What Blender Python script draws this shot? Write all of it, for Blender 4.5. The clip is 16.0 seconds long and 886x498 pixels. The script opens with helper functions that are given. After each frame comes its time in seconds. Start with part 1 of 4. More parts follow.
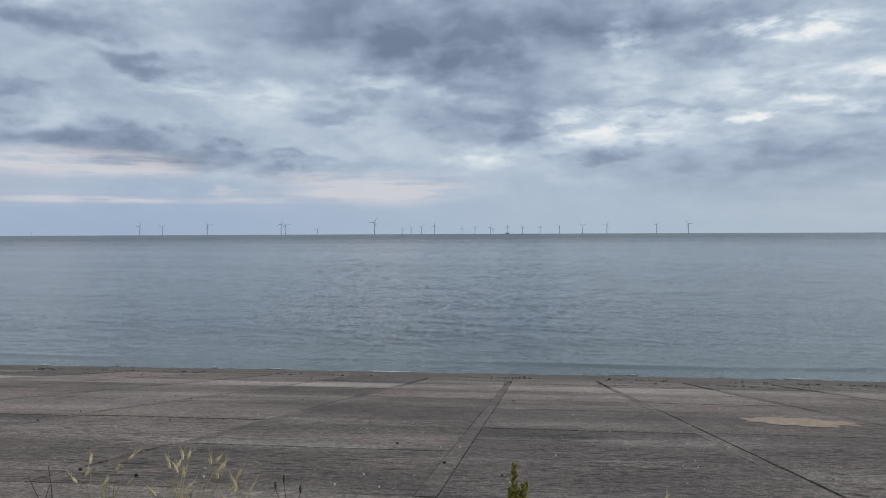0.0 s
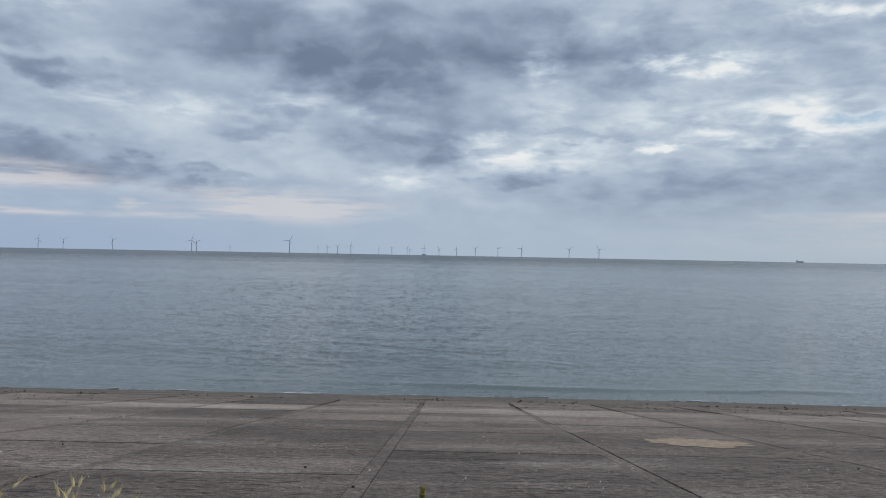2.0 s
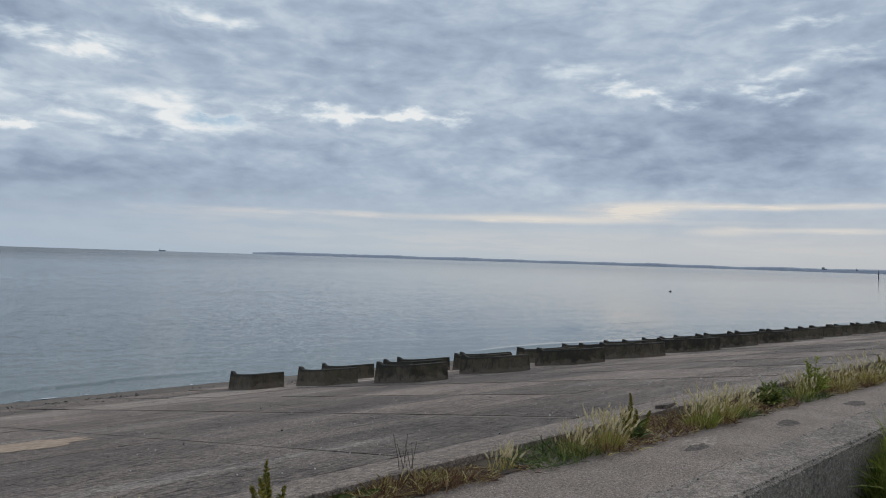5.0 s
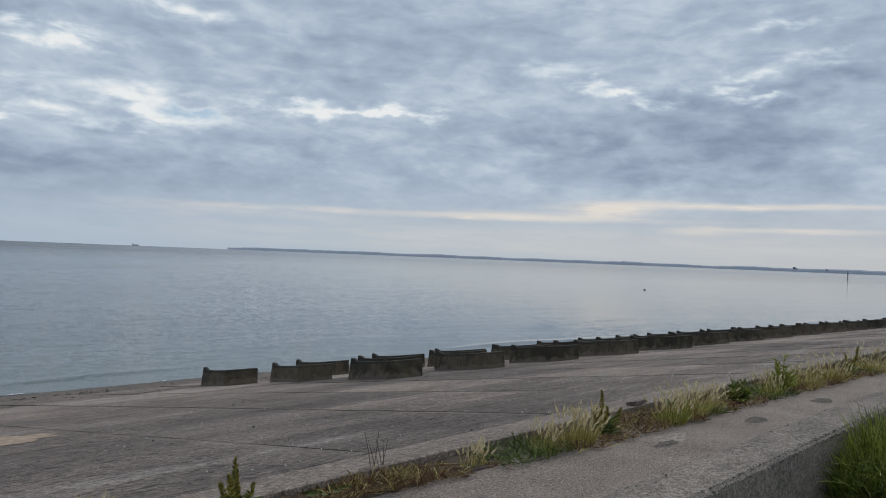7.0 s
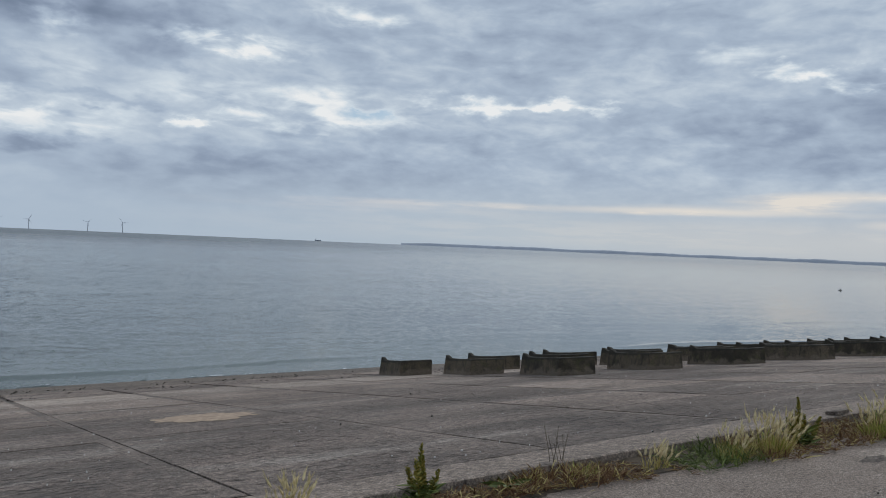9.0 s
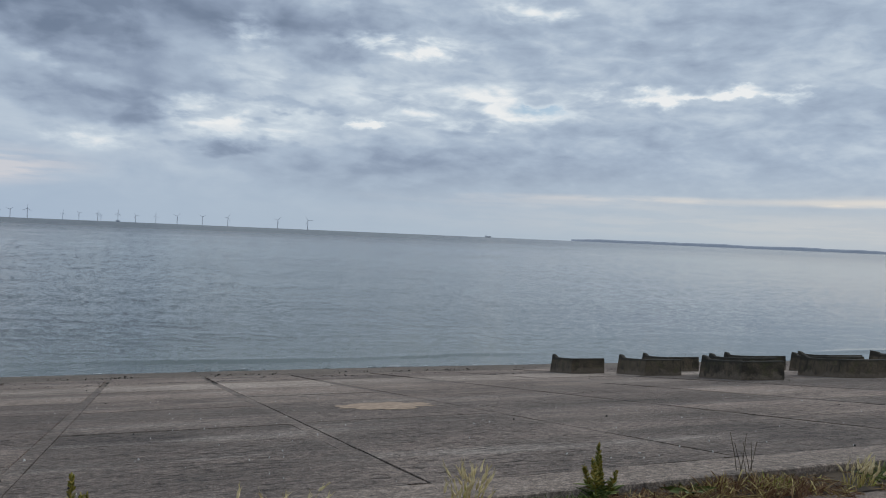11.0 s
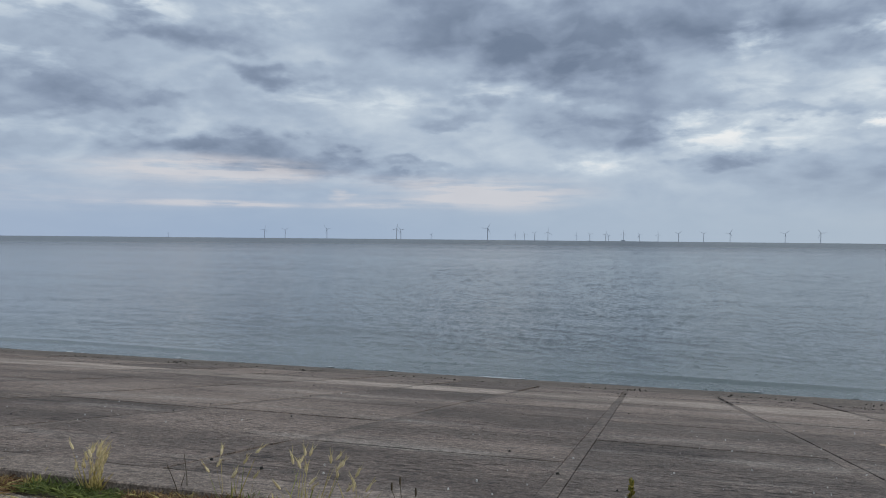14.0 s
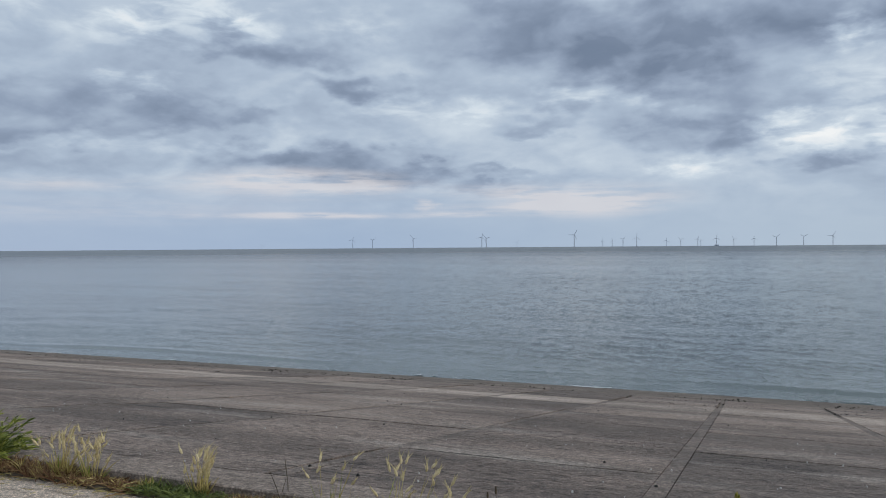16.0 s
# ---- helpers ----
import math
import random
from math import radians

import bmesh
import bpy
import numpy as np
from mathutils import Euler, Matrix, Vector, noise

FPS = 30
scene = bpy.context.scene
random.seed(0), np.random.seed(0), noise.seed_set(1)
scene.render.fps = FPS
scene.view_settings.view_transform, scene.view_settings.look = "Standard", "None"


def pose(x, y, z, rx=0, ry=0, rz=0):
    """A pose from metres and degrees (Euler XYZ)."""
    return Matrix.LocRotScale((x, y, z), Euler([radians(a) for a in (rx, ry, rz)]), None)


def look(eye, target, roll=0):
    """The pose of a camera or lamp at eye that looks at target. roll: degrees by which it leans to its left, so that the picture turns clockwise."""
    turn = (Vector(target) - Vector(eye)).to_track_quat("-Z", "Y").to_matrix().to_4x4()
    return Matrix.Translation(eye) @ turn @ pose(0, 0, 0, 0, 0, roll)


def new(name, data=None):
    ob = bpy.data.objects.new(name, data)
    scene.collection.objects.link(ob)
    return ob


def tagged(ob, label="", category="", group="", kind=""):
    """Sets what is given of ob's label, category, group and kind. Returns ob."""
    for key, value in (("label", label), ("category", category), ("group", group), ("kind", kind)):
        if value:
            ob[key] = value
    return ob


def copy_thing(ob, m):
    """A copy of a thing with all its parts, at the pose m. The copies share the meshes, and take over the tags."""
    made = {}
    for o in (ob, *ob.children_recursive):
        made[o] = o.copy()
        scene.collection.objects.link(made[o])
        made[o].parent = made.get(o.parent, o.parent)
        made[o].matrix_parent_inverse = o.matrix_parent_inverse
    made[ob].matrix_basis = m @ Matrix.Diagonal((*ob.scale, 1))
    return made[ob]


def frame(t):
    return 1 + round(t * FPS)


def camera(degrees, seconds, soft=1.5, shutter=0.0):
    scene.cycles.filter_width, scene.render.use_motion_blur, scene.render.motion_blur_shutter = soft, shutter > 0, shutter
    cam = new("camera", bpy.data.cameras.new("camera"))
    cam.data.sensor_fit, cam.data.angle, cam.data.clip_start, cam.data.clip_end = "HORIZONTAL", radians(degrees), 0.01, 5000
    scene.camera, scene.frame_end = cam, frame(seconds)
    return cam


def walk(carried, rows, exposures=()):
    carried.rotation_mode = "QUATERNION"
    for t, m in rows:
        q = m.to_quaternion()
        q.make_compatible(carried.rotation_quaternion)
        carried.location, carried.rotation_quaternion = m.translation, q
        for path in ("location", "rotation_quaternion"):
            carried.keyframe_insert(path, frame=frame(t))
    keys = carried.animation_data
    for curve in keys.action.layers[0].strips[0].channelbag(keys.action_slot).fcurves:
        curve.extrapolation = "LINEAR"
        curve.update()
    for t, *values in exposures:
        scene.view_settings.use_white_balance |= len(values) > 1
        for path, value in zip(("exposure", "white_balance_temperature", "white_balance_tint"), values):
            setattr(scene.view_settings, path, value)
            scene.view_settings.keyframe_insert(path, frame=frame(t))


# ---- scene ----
cam = camera(61.36, 16.0, 1.0)
# seconds, place, yaw, pitch, roll
ROWS = [
    (0.0, 0.044, -0.033, 2.035, 6.83, -1.19, -0.23),
    (0.5, 0.012, -0.031, 2.036, 10.50, -0.59, -0.51),
    (1.0, 0.003, -0.033, 2.039, 11.51, 0.19, -0.49),
    (1.5, 0.018, -0.046, 2.040, 8.75, 0.57, 0.21),
    (2.0, 0.066, -0.022, 2.040, 0.45, 0.46, 1.08),
    (2.5, 0.174, -0.012, 2.044, -10.89, 0.17, 1.70),
    (3.0, 0.241, -0.018, 2.049, -20.91, 0.07, 2.08),
    (3.5, 0.306, -0.039, 2.054, -29.09, 0.08, 2.27),
    (4.0, 0.345, -0.070, 2.060, -35.51, 0.23, 2.29),
    (4.5, 0.386, -0.080, 2.064, -41.05, 0.53, 2.05),
    (5.0, 0.419, -0.111, 2.067, -45.69, 0.79, 1.80),
    (5.2, 0.429, -0.121, 2.067, -47.16, 0.86, 1.75),
    (7.3, 0.447, -0.133, 2.063, -47.43, 0.56, 2.31),
    (7.5, 0.442, -0.128, 2.063, -46.33, 0.50, 2.34),
    (8.0, 0.425, -0.121, 2.059, -42.93, 0.27, 2.39),
    (8.5, 0.387, -0.102, 2.054, -38.93, 0.02, 2.39),
    (9.0, 0.354, -0.078, 2.052, -34.62, -0.24, 2.49),
    (9.5, 0.326, -0.074, 2.049, -30.21, -0.51, 2.62),
    (9.7, 0.316, -0.074, 2.049, -28.64, -0.59, 2.62),
    (11.8, 0.270, -0.057, 2.051, -15.80, -1.22, 2.25),
    (12.0, 0.250, -0.052, 2.051, -13.65, -1.22, 2.19),
    (12.5, 0.179, -0.030, 2.055, -7.61, -1.19, 1.86),
    (13.0, 0.133, -0.038, 2.059, -0.32, -1.06, 1.45),
    (13.5, 0.076, -0.037, 2.059, 7.54, -0.95, 0.97),
    (14.0, 0.016, -0.064, 2.055, 15.47, -0.77, 0.54),
    (14.5, -0.013, -0.093, 2.055, 22.78, -0.57, 0.20),
    (15.0, -0.100, -0.124, 2.058, 28.85, -0.20, -0.11),
    (15.5, -0.127, -0.128, 2.060, 30.42, 0.04, -0.72),
    (16.0, -0.024, -0.086, 2.060, 22.03, -0.14, -0.42),
]
walk(cam, [(t, pose(x, y, z, 0, 0, yaw) @ pose(0, 0, 0, 90 + pitch - 0.04) @ pose(0, 0, 0, 0, 0, roll))
           for t, x, y, z, yaw, pitch, roll in ROWS],
     exposures=[(0.0, -0.02), (1.5, -0.05), (3.0, -0.02), (5.0, -0.06), (9.0, -0.05), (12.5, -0.03), (13.5, -0.05), (15.0, 0.04), (16.0, 0.06)])

# ---- world, sun ----
SEA = -5.05
SLOPE = 0.1573


def bearing(az, el=0.0):
    """The direction az degrees to the right of seaward and el degrees up."""
    a, e = radians(az), radians(el)
    return Vector((math.sin(a) * math.cos(e), math.cos(a) * math.cos(e), math.sin(e)))


class Nodes:
    """A short way to write node trees."""

    def __init__(self, tree):
        self.tree = tree
        tree.nodes.clear()

    def add(self, kind, props=None, **sockets):
        n = self.tree.nodes.new(kind)
        for key, value in (props or {}).items():
            if key == "operation":
                n.operation = value
            elif key == "use_clamp":
                n.use_clamp = value
            elif key == "data_type":
                n.data_type = value
            elif key == "blend_type":
                n.blend_type = value
            elif key == "interpolation_type":
                n.interpolation_type = value
        for key, value in sockets.items():
            self.put(n, key.replace("_", " "), value)
        return n

    def put(self, n, key, value):
        s = n.inputs[int(key[1:])] if key[0] == "i" and key[1:].isdigit() else n.inputs[key]
        if isinstance(value, bpy.types.NodeSocket):
            self.tree.links.new(value, s)
        else:
            s.default_value = value

    def math(self, op, a, b=0.0, c=0.0, clamp=False):
        return self.add("ShaderNodeMath", {"operation": op, "use_clamp": clamp}, i0=a, i1=b, i2=c).outputs[0]

    def vec(self, op, a, b=(0, 0, 0), out=0):
        return self.add("ShaderNodeVectorMath", {"operation": op}, i0=a, i1=b).outputs[out]

    def noise(self, v, scale, detail=4.0, rough=0.5, distortion=0.0):
        return self.add("ShaderNodeTexNoise", {}, Vector=v, Scale=scale, Detail=detail, Roughness=rough, Distortion=distortion).outputs["Fac"]

    def ramp(self, fac, *stops):
        n = self.add("ShaderNodeValToRGB", {}, Fac=fac)
        e = n.color_ramp.elements
        while len(e) < len(stops):
            e.new(0.5)
        for el, (at, col) in zip(e, stops):
            el.position = at
            el.color = (*col, 1) if not isinstance(col, (int, float)) else (col, col, col, 1)
        return n.outputs[0]

    def range(self, v, a, b, c=0.0, d=1.0):
        return self.add("ShaderNodeMapRange", {"interpolation_type": "SMOOTHSTEP"}, i0=v, i1=a, i2=b, i3=c, i4=d).outputs[0]

    def mix(self, fac, a, b, kind="MIX"):
        n = self.add("ShaderNodeMix", {"data_type": "RGBA", "blend_type": kind})
        self.put(n, "i0", fac), self.put(n, "i6", a), self.put(n, "i7", b)
        return n.outputs[2]

    def combine(self, x, y, z):
        return self.add("ShaderNodeCombineXYZ", {}, X=x, Y=y, Z=z).outputs[0]


world = bpy.data.worlds.new("overcast_sky")
scene.world = world
world.use_nodes = True
w = Nodes(world.node_tree)
way = w.add("ShaderNodeTexCoord").outputs["Generated"]
sep = w.add("ShaderNodeSeparateXYZ", {}, Vector=way)
X, Y, Z = sep.outputs
up = w.math("MAXIMUM", Z, 0.0)
az = w.math("MULTIPLY", w.math("ARCTAN2", X, Y), 57.2958)
el = w.math("MULTIPLY", w.math("ARCSINE", up), 57.2958)
# clouds lie on a flat layer, seen in perspective
low = w.math("ADD", up, 0.34)
plane = w.combine(w.math("DIVIDE", X, low), w.math("DIVIDE", Y, low), 0.0)
angles = w.combine(az, el, 0.0)
flat = w.range(el, 2.0, 9.0, 0.30, 1.0)


def curl(v, scale, detail, rough, wide, high):
    """An offset in degrees that frays the outlines of the clouds."""
    c = w.add("ShaderNodeTexNoise", {}, Vector=v, Scale=scale, Detail=detail, Roughness=rough).outputs["Color"]
    c = w.vec("MULTIPLY", w.vec("SUBTRACT", c, (0.5, 0.5, 0.5)), (wide, high, 0.0))
    return w.vec("MULTIPLY", c, w.combine(1.0, flat, 0.0))


drift = w.vec("ADD", curl(plane, 5.0, 2, 0.5, 7.0, 4.0), curl(w.vec("ADD", plane, (4.4, 2.1, 0)), 10.0, 4, 0.5, 8.0, 4.6))
torn = w.vec("ADD", angles, drift)
wisp = w.vec("ADD", angles, curl(w.vec("ADD", plane, (8.4, 6.1, 0)), 15.0, 5, 0.56, 6.0, 2.4))
thread = w.vec("ADD", angles, curl(w.combine(w.math("MULTIPLY", az, 0.05), w.math("MULTIPLY", el, 0.12), 5.0), 4.0, 5, 0.6, 5.0, 0.7))


def banks(rows, where, total=0.0):
    """The summed weight of soft cloud banks: bearing, height, half width, half height, amount."""
    # the sum so far rides along as z, scaled away, so that the banks are worked out one by one
    split = w.add("ShaderNodeSeparateXYZ", {}, Vector=where)
    for a, e, wide, high, amount in rows:
        at = w.combine(split.outputs[0], split.outputs[1], total)
        m = w.add("ShaderNodeMapping", {}, Vector=at, Location=(a, e, 0), Scale=(wide, high, 1e6))
        m.vector_type = "TEXTURE"
        d = w.vec("DOT_PRODUCT", m.outputs[0], m.outputs[0], 1)
        k = w.math("MULTIPLY_ADD", d, -0.2, 1.0, True)
        total = w.math("MULTIPLY_ADD", w.math("MULTIPLY", k, k), amount, total)
    return total


# thicker, darker cloud, thinner, brighter cloud, and cream light low down
WEST_DARK = [
    (-57.1, 9.7, 6.2, 0.96, 0.90), (-44.7, 9.8, 4.5, 1.47, 0.80), (-46.3, 12.4, 4.4, 1.46, 0.50), (-52.5, 8.0, 4.1, 0.52, 0.80),
    (-33.7, 14.8, 3.7, 0.78, 0.70), (-27.3, 11.9, 3.5, 0.61, 0.60), (-35.5, 9.7, 4.3, 0.60, 0.40), (-31.6, 6.9, 5.6, 0.69, 0.70),
    (-24.7, 5.2, 5.2, 0.43, 0.70), (-18.4, 4.3, 2.3, 0.26, 0.50), (-55.4, 5.9, 8.1, 0.59, 0.55), (-16.3, 5.2, 2.9, 0.25, 0.40),
]
WEST_LIGHT = [
    (-43.8, 16.4, 5.3, 1.68, 0.80), (-58.4, 14.0, 3.7, 1.52, 0.50), (-45.7, 11.7, 0.9, 0.75, 0.60), (-43.1, 11.7, 0.9, 0.63, 0.60),
    (-37.1, 16.5, 1.7, 1.51, 0.50), (-3.7, 5.6, 2.1, 0.47, 0.40), (-40.6, 7.5, 5.0, 0.60, 0.35), (-58.5, 7.9, 1.7, 0.46, 0.50),
    (-22.1, 10.5, 3.0, 0.77, 0.35), (-56.4, 6.8, 4.2, 0.31, 0.40),
]
MIDDLE_DARK = [
    (-12.3, 14.7, 6.5, 2.39, 1.00), (-4.1, 13.1, 6.0, 1.73, 0.90), (1.4, 16.0, 8.3, 1.91, 0.80), (10.5, 14.9, 4.5, 1.30, 0.80),
    (-19.9, 16.3, 5.1, 1.50, 0.60), (-2.4, 8.2, 3.6, 1.03, 1.00), (1.4, 10.0, 3.1, 0.93, 0.50), (12.7, 12.4, 1.5, 0.80, 0.60),
    (5.0, 5.8, 2.4, 0.38, 0.80), (9.7, 8.9, 2.7, 0.33, 0.50), (-14.5, 9.1, 2.6, 0.48, 0.60), (-35.9, 14.7, 3.9, 0.78, 0.70),
    (-29.7, 12.1, 3.1, 0.74, 0.70), (-39.1, 9.4, 2.7, 0.95, 0.60), (-31.7, 6.3, 5.7, 0.73, 0.80), (-25.4, 5.3, 3.2, 0.50, 0.70),
    (-20.1, 4.4, 2.5, 0.26, 0.50), (16.9, 3.3, 8.5, 1.93, 0.35),
]
MIDDLE_LIGHT = [
    (6.3, 14.1, 1.4, 0.75, 0.90), (17.3, 13.9, 2.7, 0.54, 0.90), (-11.7, 11.4, 2.0, 0.52, 0.70), (-5.4, 10.5, 1.7, 0.39, 0.50),
    (6.2, 7.6, 3.6, 1.00, 0.90), (2.6, 8.4, 2.1, 0.68, 0.60), (15.6, 8.1, 1.1, 0.27, 0.80), (19.0, 8.8, 1.5, 0.38, 0.80),
    (-28.9, 16.4, 2.3, 0.82, 0.40), (-26.6, 10.3, 2.4, 0.67, 0.40), (-3.7, 5.5, 1.7, 0.34, 0.50), (-18.7, 10.1, 2.5, 0.60, 0.35),
    (7.0, 11.1, 2.4, 0.83, 0.40), (15.9, 10.4, 3.1, 0.78, 0.40),
]
EAST_DARK = [
    (64.9, 10.6, 7.3, 1.31, 0.60), (61.0, 7.5, 8.5, 1.34, 0.50), (54.3, 9.3, 4.7, 1.07, 0.40), (71.2, 8.3, 5.3, 1.25, 0.55),
    (73.9, 13.2, 2.7, 0.95, 0.50), (68.8, 5.8, 6.2, 0.80, 0.40), (75.5, 15.6, 2.3, 2.25, 0.50), (21.7, 4.3, 10.9, 1.39, 0.50),
    (39.0, 14.3, 8.6, 1.38, 0.35), (50.2, 16.9, 6.5, 1.51, 0.30), (64.7, 15.8, 3.9, 1.43, 0.30), (34.2, 6.3, 9.2, 1.06, 0.35),
    (15.5, 14.9, 2.6, 1.13, 0.20),
]
EAST_LIGHT = [
    (27.8, 16.6, 2.0, 0.50, 0.80), (18.5, 13.8, 3.3, 0.58, 0.60), (25.2, 10.0, 2.9, 0.82, 0.90), (28.4, 9.1, 2.4, 0.58, 0.60),
    (23.4, 8.2, 1.3, 0.32, 0.60), (35.3, 10.8, 3.2, 0.30, 0.80), (37.5, 10.2, 1.0, 0.26, 1.00), (42.6, 10.8, 2.6, 0.26, 1.00),
    (46.7, 10.5, 0.5, 0.35, 0.70), (57.8, 13.2, 1.1, 0.25, 0.90),
]
FAR_EAST_LIGHT = [
    (60.1, 12.6, 1.5, 0.25, 0.90), (64.1, 12.0, 1.3, 0.45, 1.00), (70.6, 11.8, 1.6, 0.24, 1.00), (69.3, 13.6, 1.4, 0.36, 0.80),
    (71.4, 16.9, 1.6, 0.39, 0.80), (68.2, 12.7, 1.0, 0.28, 0.80), (73.2, 14.4, 2.0, 0.31, 0.50), (54.6, 14.1, 2.1, 0.34, 0.40),
    (16.7, 8.3, 1.3, 0.30, 0.50),
]
WEST_CREAM = [
    (-49.9, 4.5, 3.8, 0.33, 0.80), (-57.5, 4.7, 2.0, 0.31, 0.70), (-33.4, 4.6, 6.5, 0.65, 0.90), (-9.6, 3.6, 3.8, 0.73, 0.80),
    (-31.7, 2.4, 3.0, 0.17, 0.80), (-17.1, 3.0, 4.5, 0.25, 0.60), (-46.0, 2.7, 10.4, 0.58, 0.35),
]
MIDDLE_CREAM = [
    (-33.2, 5.2, 4.8, 0.52, 0.90), (-29.0, 4.5, 2.3, 0.33, 0.70), (-16.2, 4.1, 3.9, 0.47, 0.90), (-11.9, 3.1, 3.7, 0.69, 0.90),
    (-23.6, 3.2, 0.5, 0.30, 1.20), (-31.0, 2.4, 7.2, 0.16, 0.80), (-20.1, 2.5, 2.5, 0.17, 0.80),
]
EAST_CREAM = [
    (45.4, 3.2, 13.0, 0.17, 0.80), (53.2, 3.3, 4.7, 0.26, 0.80), (59.5, 3.9, 2.5, 0.38, 1.30), (62.5, 4.4, 2.8, 0.25, 1.20),
    (68.4, 4.3, 2.4, 0.16, 1.10), (74.1, 4.4, 3.0, 0.15, 1.10), (66.6, 2.6, 2.1, 0.24, 0.90), (74.1, 2.7, 3.0, 0.15, 0.80),
    (29.4, 2.8, 8.0, 0.33, 0.40), (50.7, 1.4, 21.5, 0.78, 0.35),
]
dense = banks(WEST_DARK + MIDDLE_DARK + EAST_DARK, torn)
thin = banks(WEST_LIGHT + MIDDLE_LIGHT + EAST_LIGHT + FAR_EAST_LIGHT, wisp)
billow = w.noise(plane, 5.0, 7, 0.5, 0.4)
broad = w.noise(w.vec("ADD", plane, (3.7, 1.3, 0)), 2.1, 3, 0.5)
fleck = w.noise(w.combine(w.math("MULTIPLY", az, 0.26), w.math("MULTIPLY", el, 0.80), 2.0), 1.0, 4, 0.55, 0.35)
grain = w.noise(w.vec("ADD", plane, (2.1, 8.3, 0)), 26.0, 4, 0.5)
lump = w.noise(w.vec("ADD", plane, (5.3, 7.7, 0)), 7.5, 5, 0.48, 0.3)
ripple = w.math("MULTIPLY", w.range(az, 0.0, 25.0, 0.10, 0.50), w.range(el, 3.0, 9.0, 0.25, 1.0))
cover = w.math("MULTIPLY", w.math("SUBTRACT", billow, 0.5), w.range(az, 5.0, 35.0, 0.45, 0.32))
cover = w.math("MULTIPLY_ADD", w.math("SUBTRACT", broad, 0.5), 0.15, cover)
cover = w.math("MULTIPLY_ADD", w.math("SUBTRACT", fleck, 0.5), ripple, cover)
cover = w.math("MULTIPLY_ADD", w.math("SUBTRACT", grain, 0.5), w.range(az, 0.0, 25.0, 0.07, 0.13), cover)
# the banks break up into billows
dense = w.math("MULTIPLY", dense, w.range(lump, 0.30, 0.66, 0.55, 1.25))
thin = w.math("MULTIPLY", thin, w.range(fleck, 0.62, 0.36, 0.2, 1.3))
cover = w.math("MULTIPLY_ADD", w.math("MINIMUM", dense, 1.5), w.math("SUBTRACT", w.range(az, -28.0, -6.0, 0.225, 0.32), w.range(az, 8.0, 30.0, 0.0, 0.09)), cover)
cover = w.math("MULTIPLY_ADD", w.math("MINIMUM", thin, 1.3), w.range(az, 10.0, 30.0, -0.26, -0.34), cover)
thick = w.math("ADD", w.math("MULTIPLY", cover, w.range(el, 1.0, 6.0, 0.45, 1.0)), w.math("ADD", w.range(az, -28.0, -6.0, 0.40, 0.36), w.range(az, 8.0, 35.0, 0.0, 0.015)))
cloud = w.ramp(thick, (0.0, (0.84, 0.86, 0.87)), (0.2, (0.61, 0.69, 0.765)), (0.42, (0.40, 0.485, 0.60)), (0.62, (0.275, 0.342, 0.455)), (0.85, (0.180, 0.232, 0.325)), (1.0, (0.14, 0.188, 0.275)))
# haze towards the horizon, cream gaps low down
haze = w.ramp(w.math("DIVIDE", w.math("ADD", az, 70.0), 160.0, clamp=True), (0.0, (0.38, 0.46, 0.60)), (0.25, (0.33, 0.43, 0.585)), (0.45, (0.40, 0.49, 0.60)), (0.7, (0.45, 0.52, 0.58)), (1.0, (0.56, 0.545, 0.53)))
col = w.mix(w.range(el, 0.0, 6.5, 0.85, 0.0), cloud, haze)
streak = w.noise(w.combine(w.math("MULTIPLY", az, 0.12), w.math("MULTIPLY", el, 1.1), 0.0), 1.0, 7, 0.62)
cream = w.math("MULTIPLY", banks(WEST_CREAM + MIDDLE_CREAM + EAST_CREAM, thread), w.math("MAXIMUM", w.range(streak, 0.34, 0.60, 0.10, 1.0), w.range(az, 20.0, 50.0, 0.0, 0.6)), clamp=True)
col = w.mix(w.math("MULTIPLY", cream, w.range(az, 20.0, 55.0, 0.60, 0.8)), col, w.mix(w.range(az, 10.0, 50.0), (0.72, 0.685, 0.69, 1), (0.84, 0.77, 0.68, 1)))
sky = w.add("ShaderNodeTexSky")
sky.sky_type, sky.sun_disc, sky.sun_elevation, sky.sun_rotation = "NISHITA", False, radians(36), radians(78)
clear = w.add("ShaderNodeVectorMath", {"operation": "SCALE"}, i0=sky.outputs[0], Scale=0.1).outputs[0]
gap = w.math("MULTIPLY", w.range(thick, 0.25, 0.05), banks([(28.4, 9.8, 1.6, 0.5, 1.0)], wisp))
col = w.mix(gap, col, clear)
# unseen sky, shaped to light the blocks: brightened inland, dimmed down the west coast
inland = w.math("MULTIPLY", w.range(Y, 0.05, -0.7), w.range(X, -0.4, 0.6, 0.0, 1.0))
west_dimming = w.math("MULTIPLY", w.range(X, -0.45, -0.9), w.range(Y, 0.40, 0.05))
power = w.math("MULTIPLY_ADD", west_dimming, -0.4, w.math("MULTIPLY_ADD", inland, 0.25, 1.0))
bg = w.add("ShaderNodeBackground", {}, Color=col, Strength=power)
w.add("ShaderNodeOutputWorld", {}, Surface=bg.outputs[0])

sun = new("sun", bpy.data.lights.new("sun", "SUN"))
sun.data.energy, sun.data.angle, sun.data.color = 0.9, radians(30), (1.0, 0.94, 0.86)
sun.matrix_world = look(tuple(bearing(78, 36) * 60), (0, 0, 0))

# ---- materials ----


def material(name):
    m = bpy.data.materials.new(name)
    m.use_nodes = True
    return m, Nodes(m.node_tree)


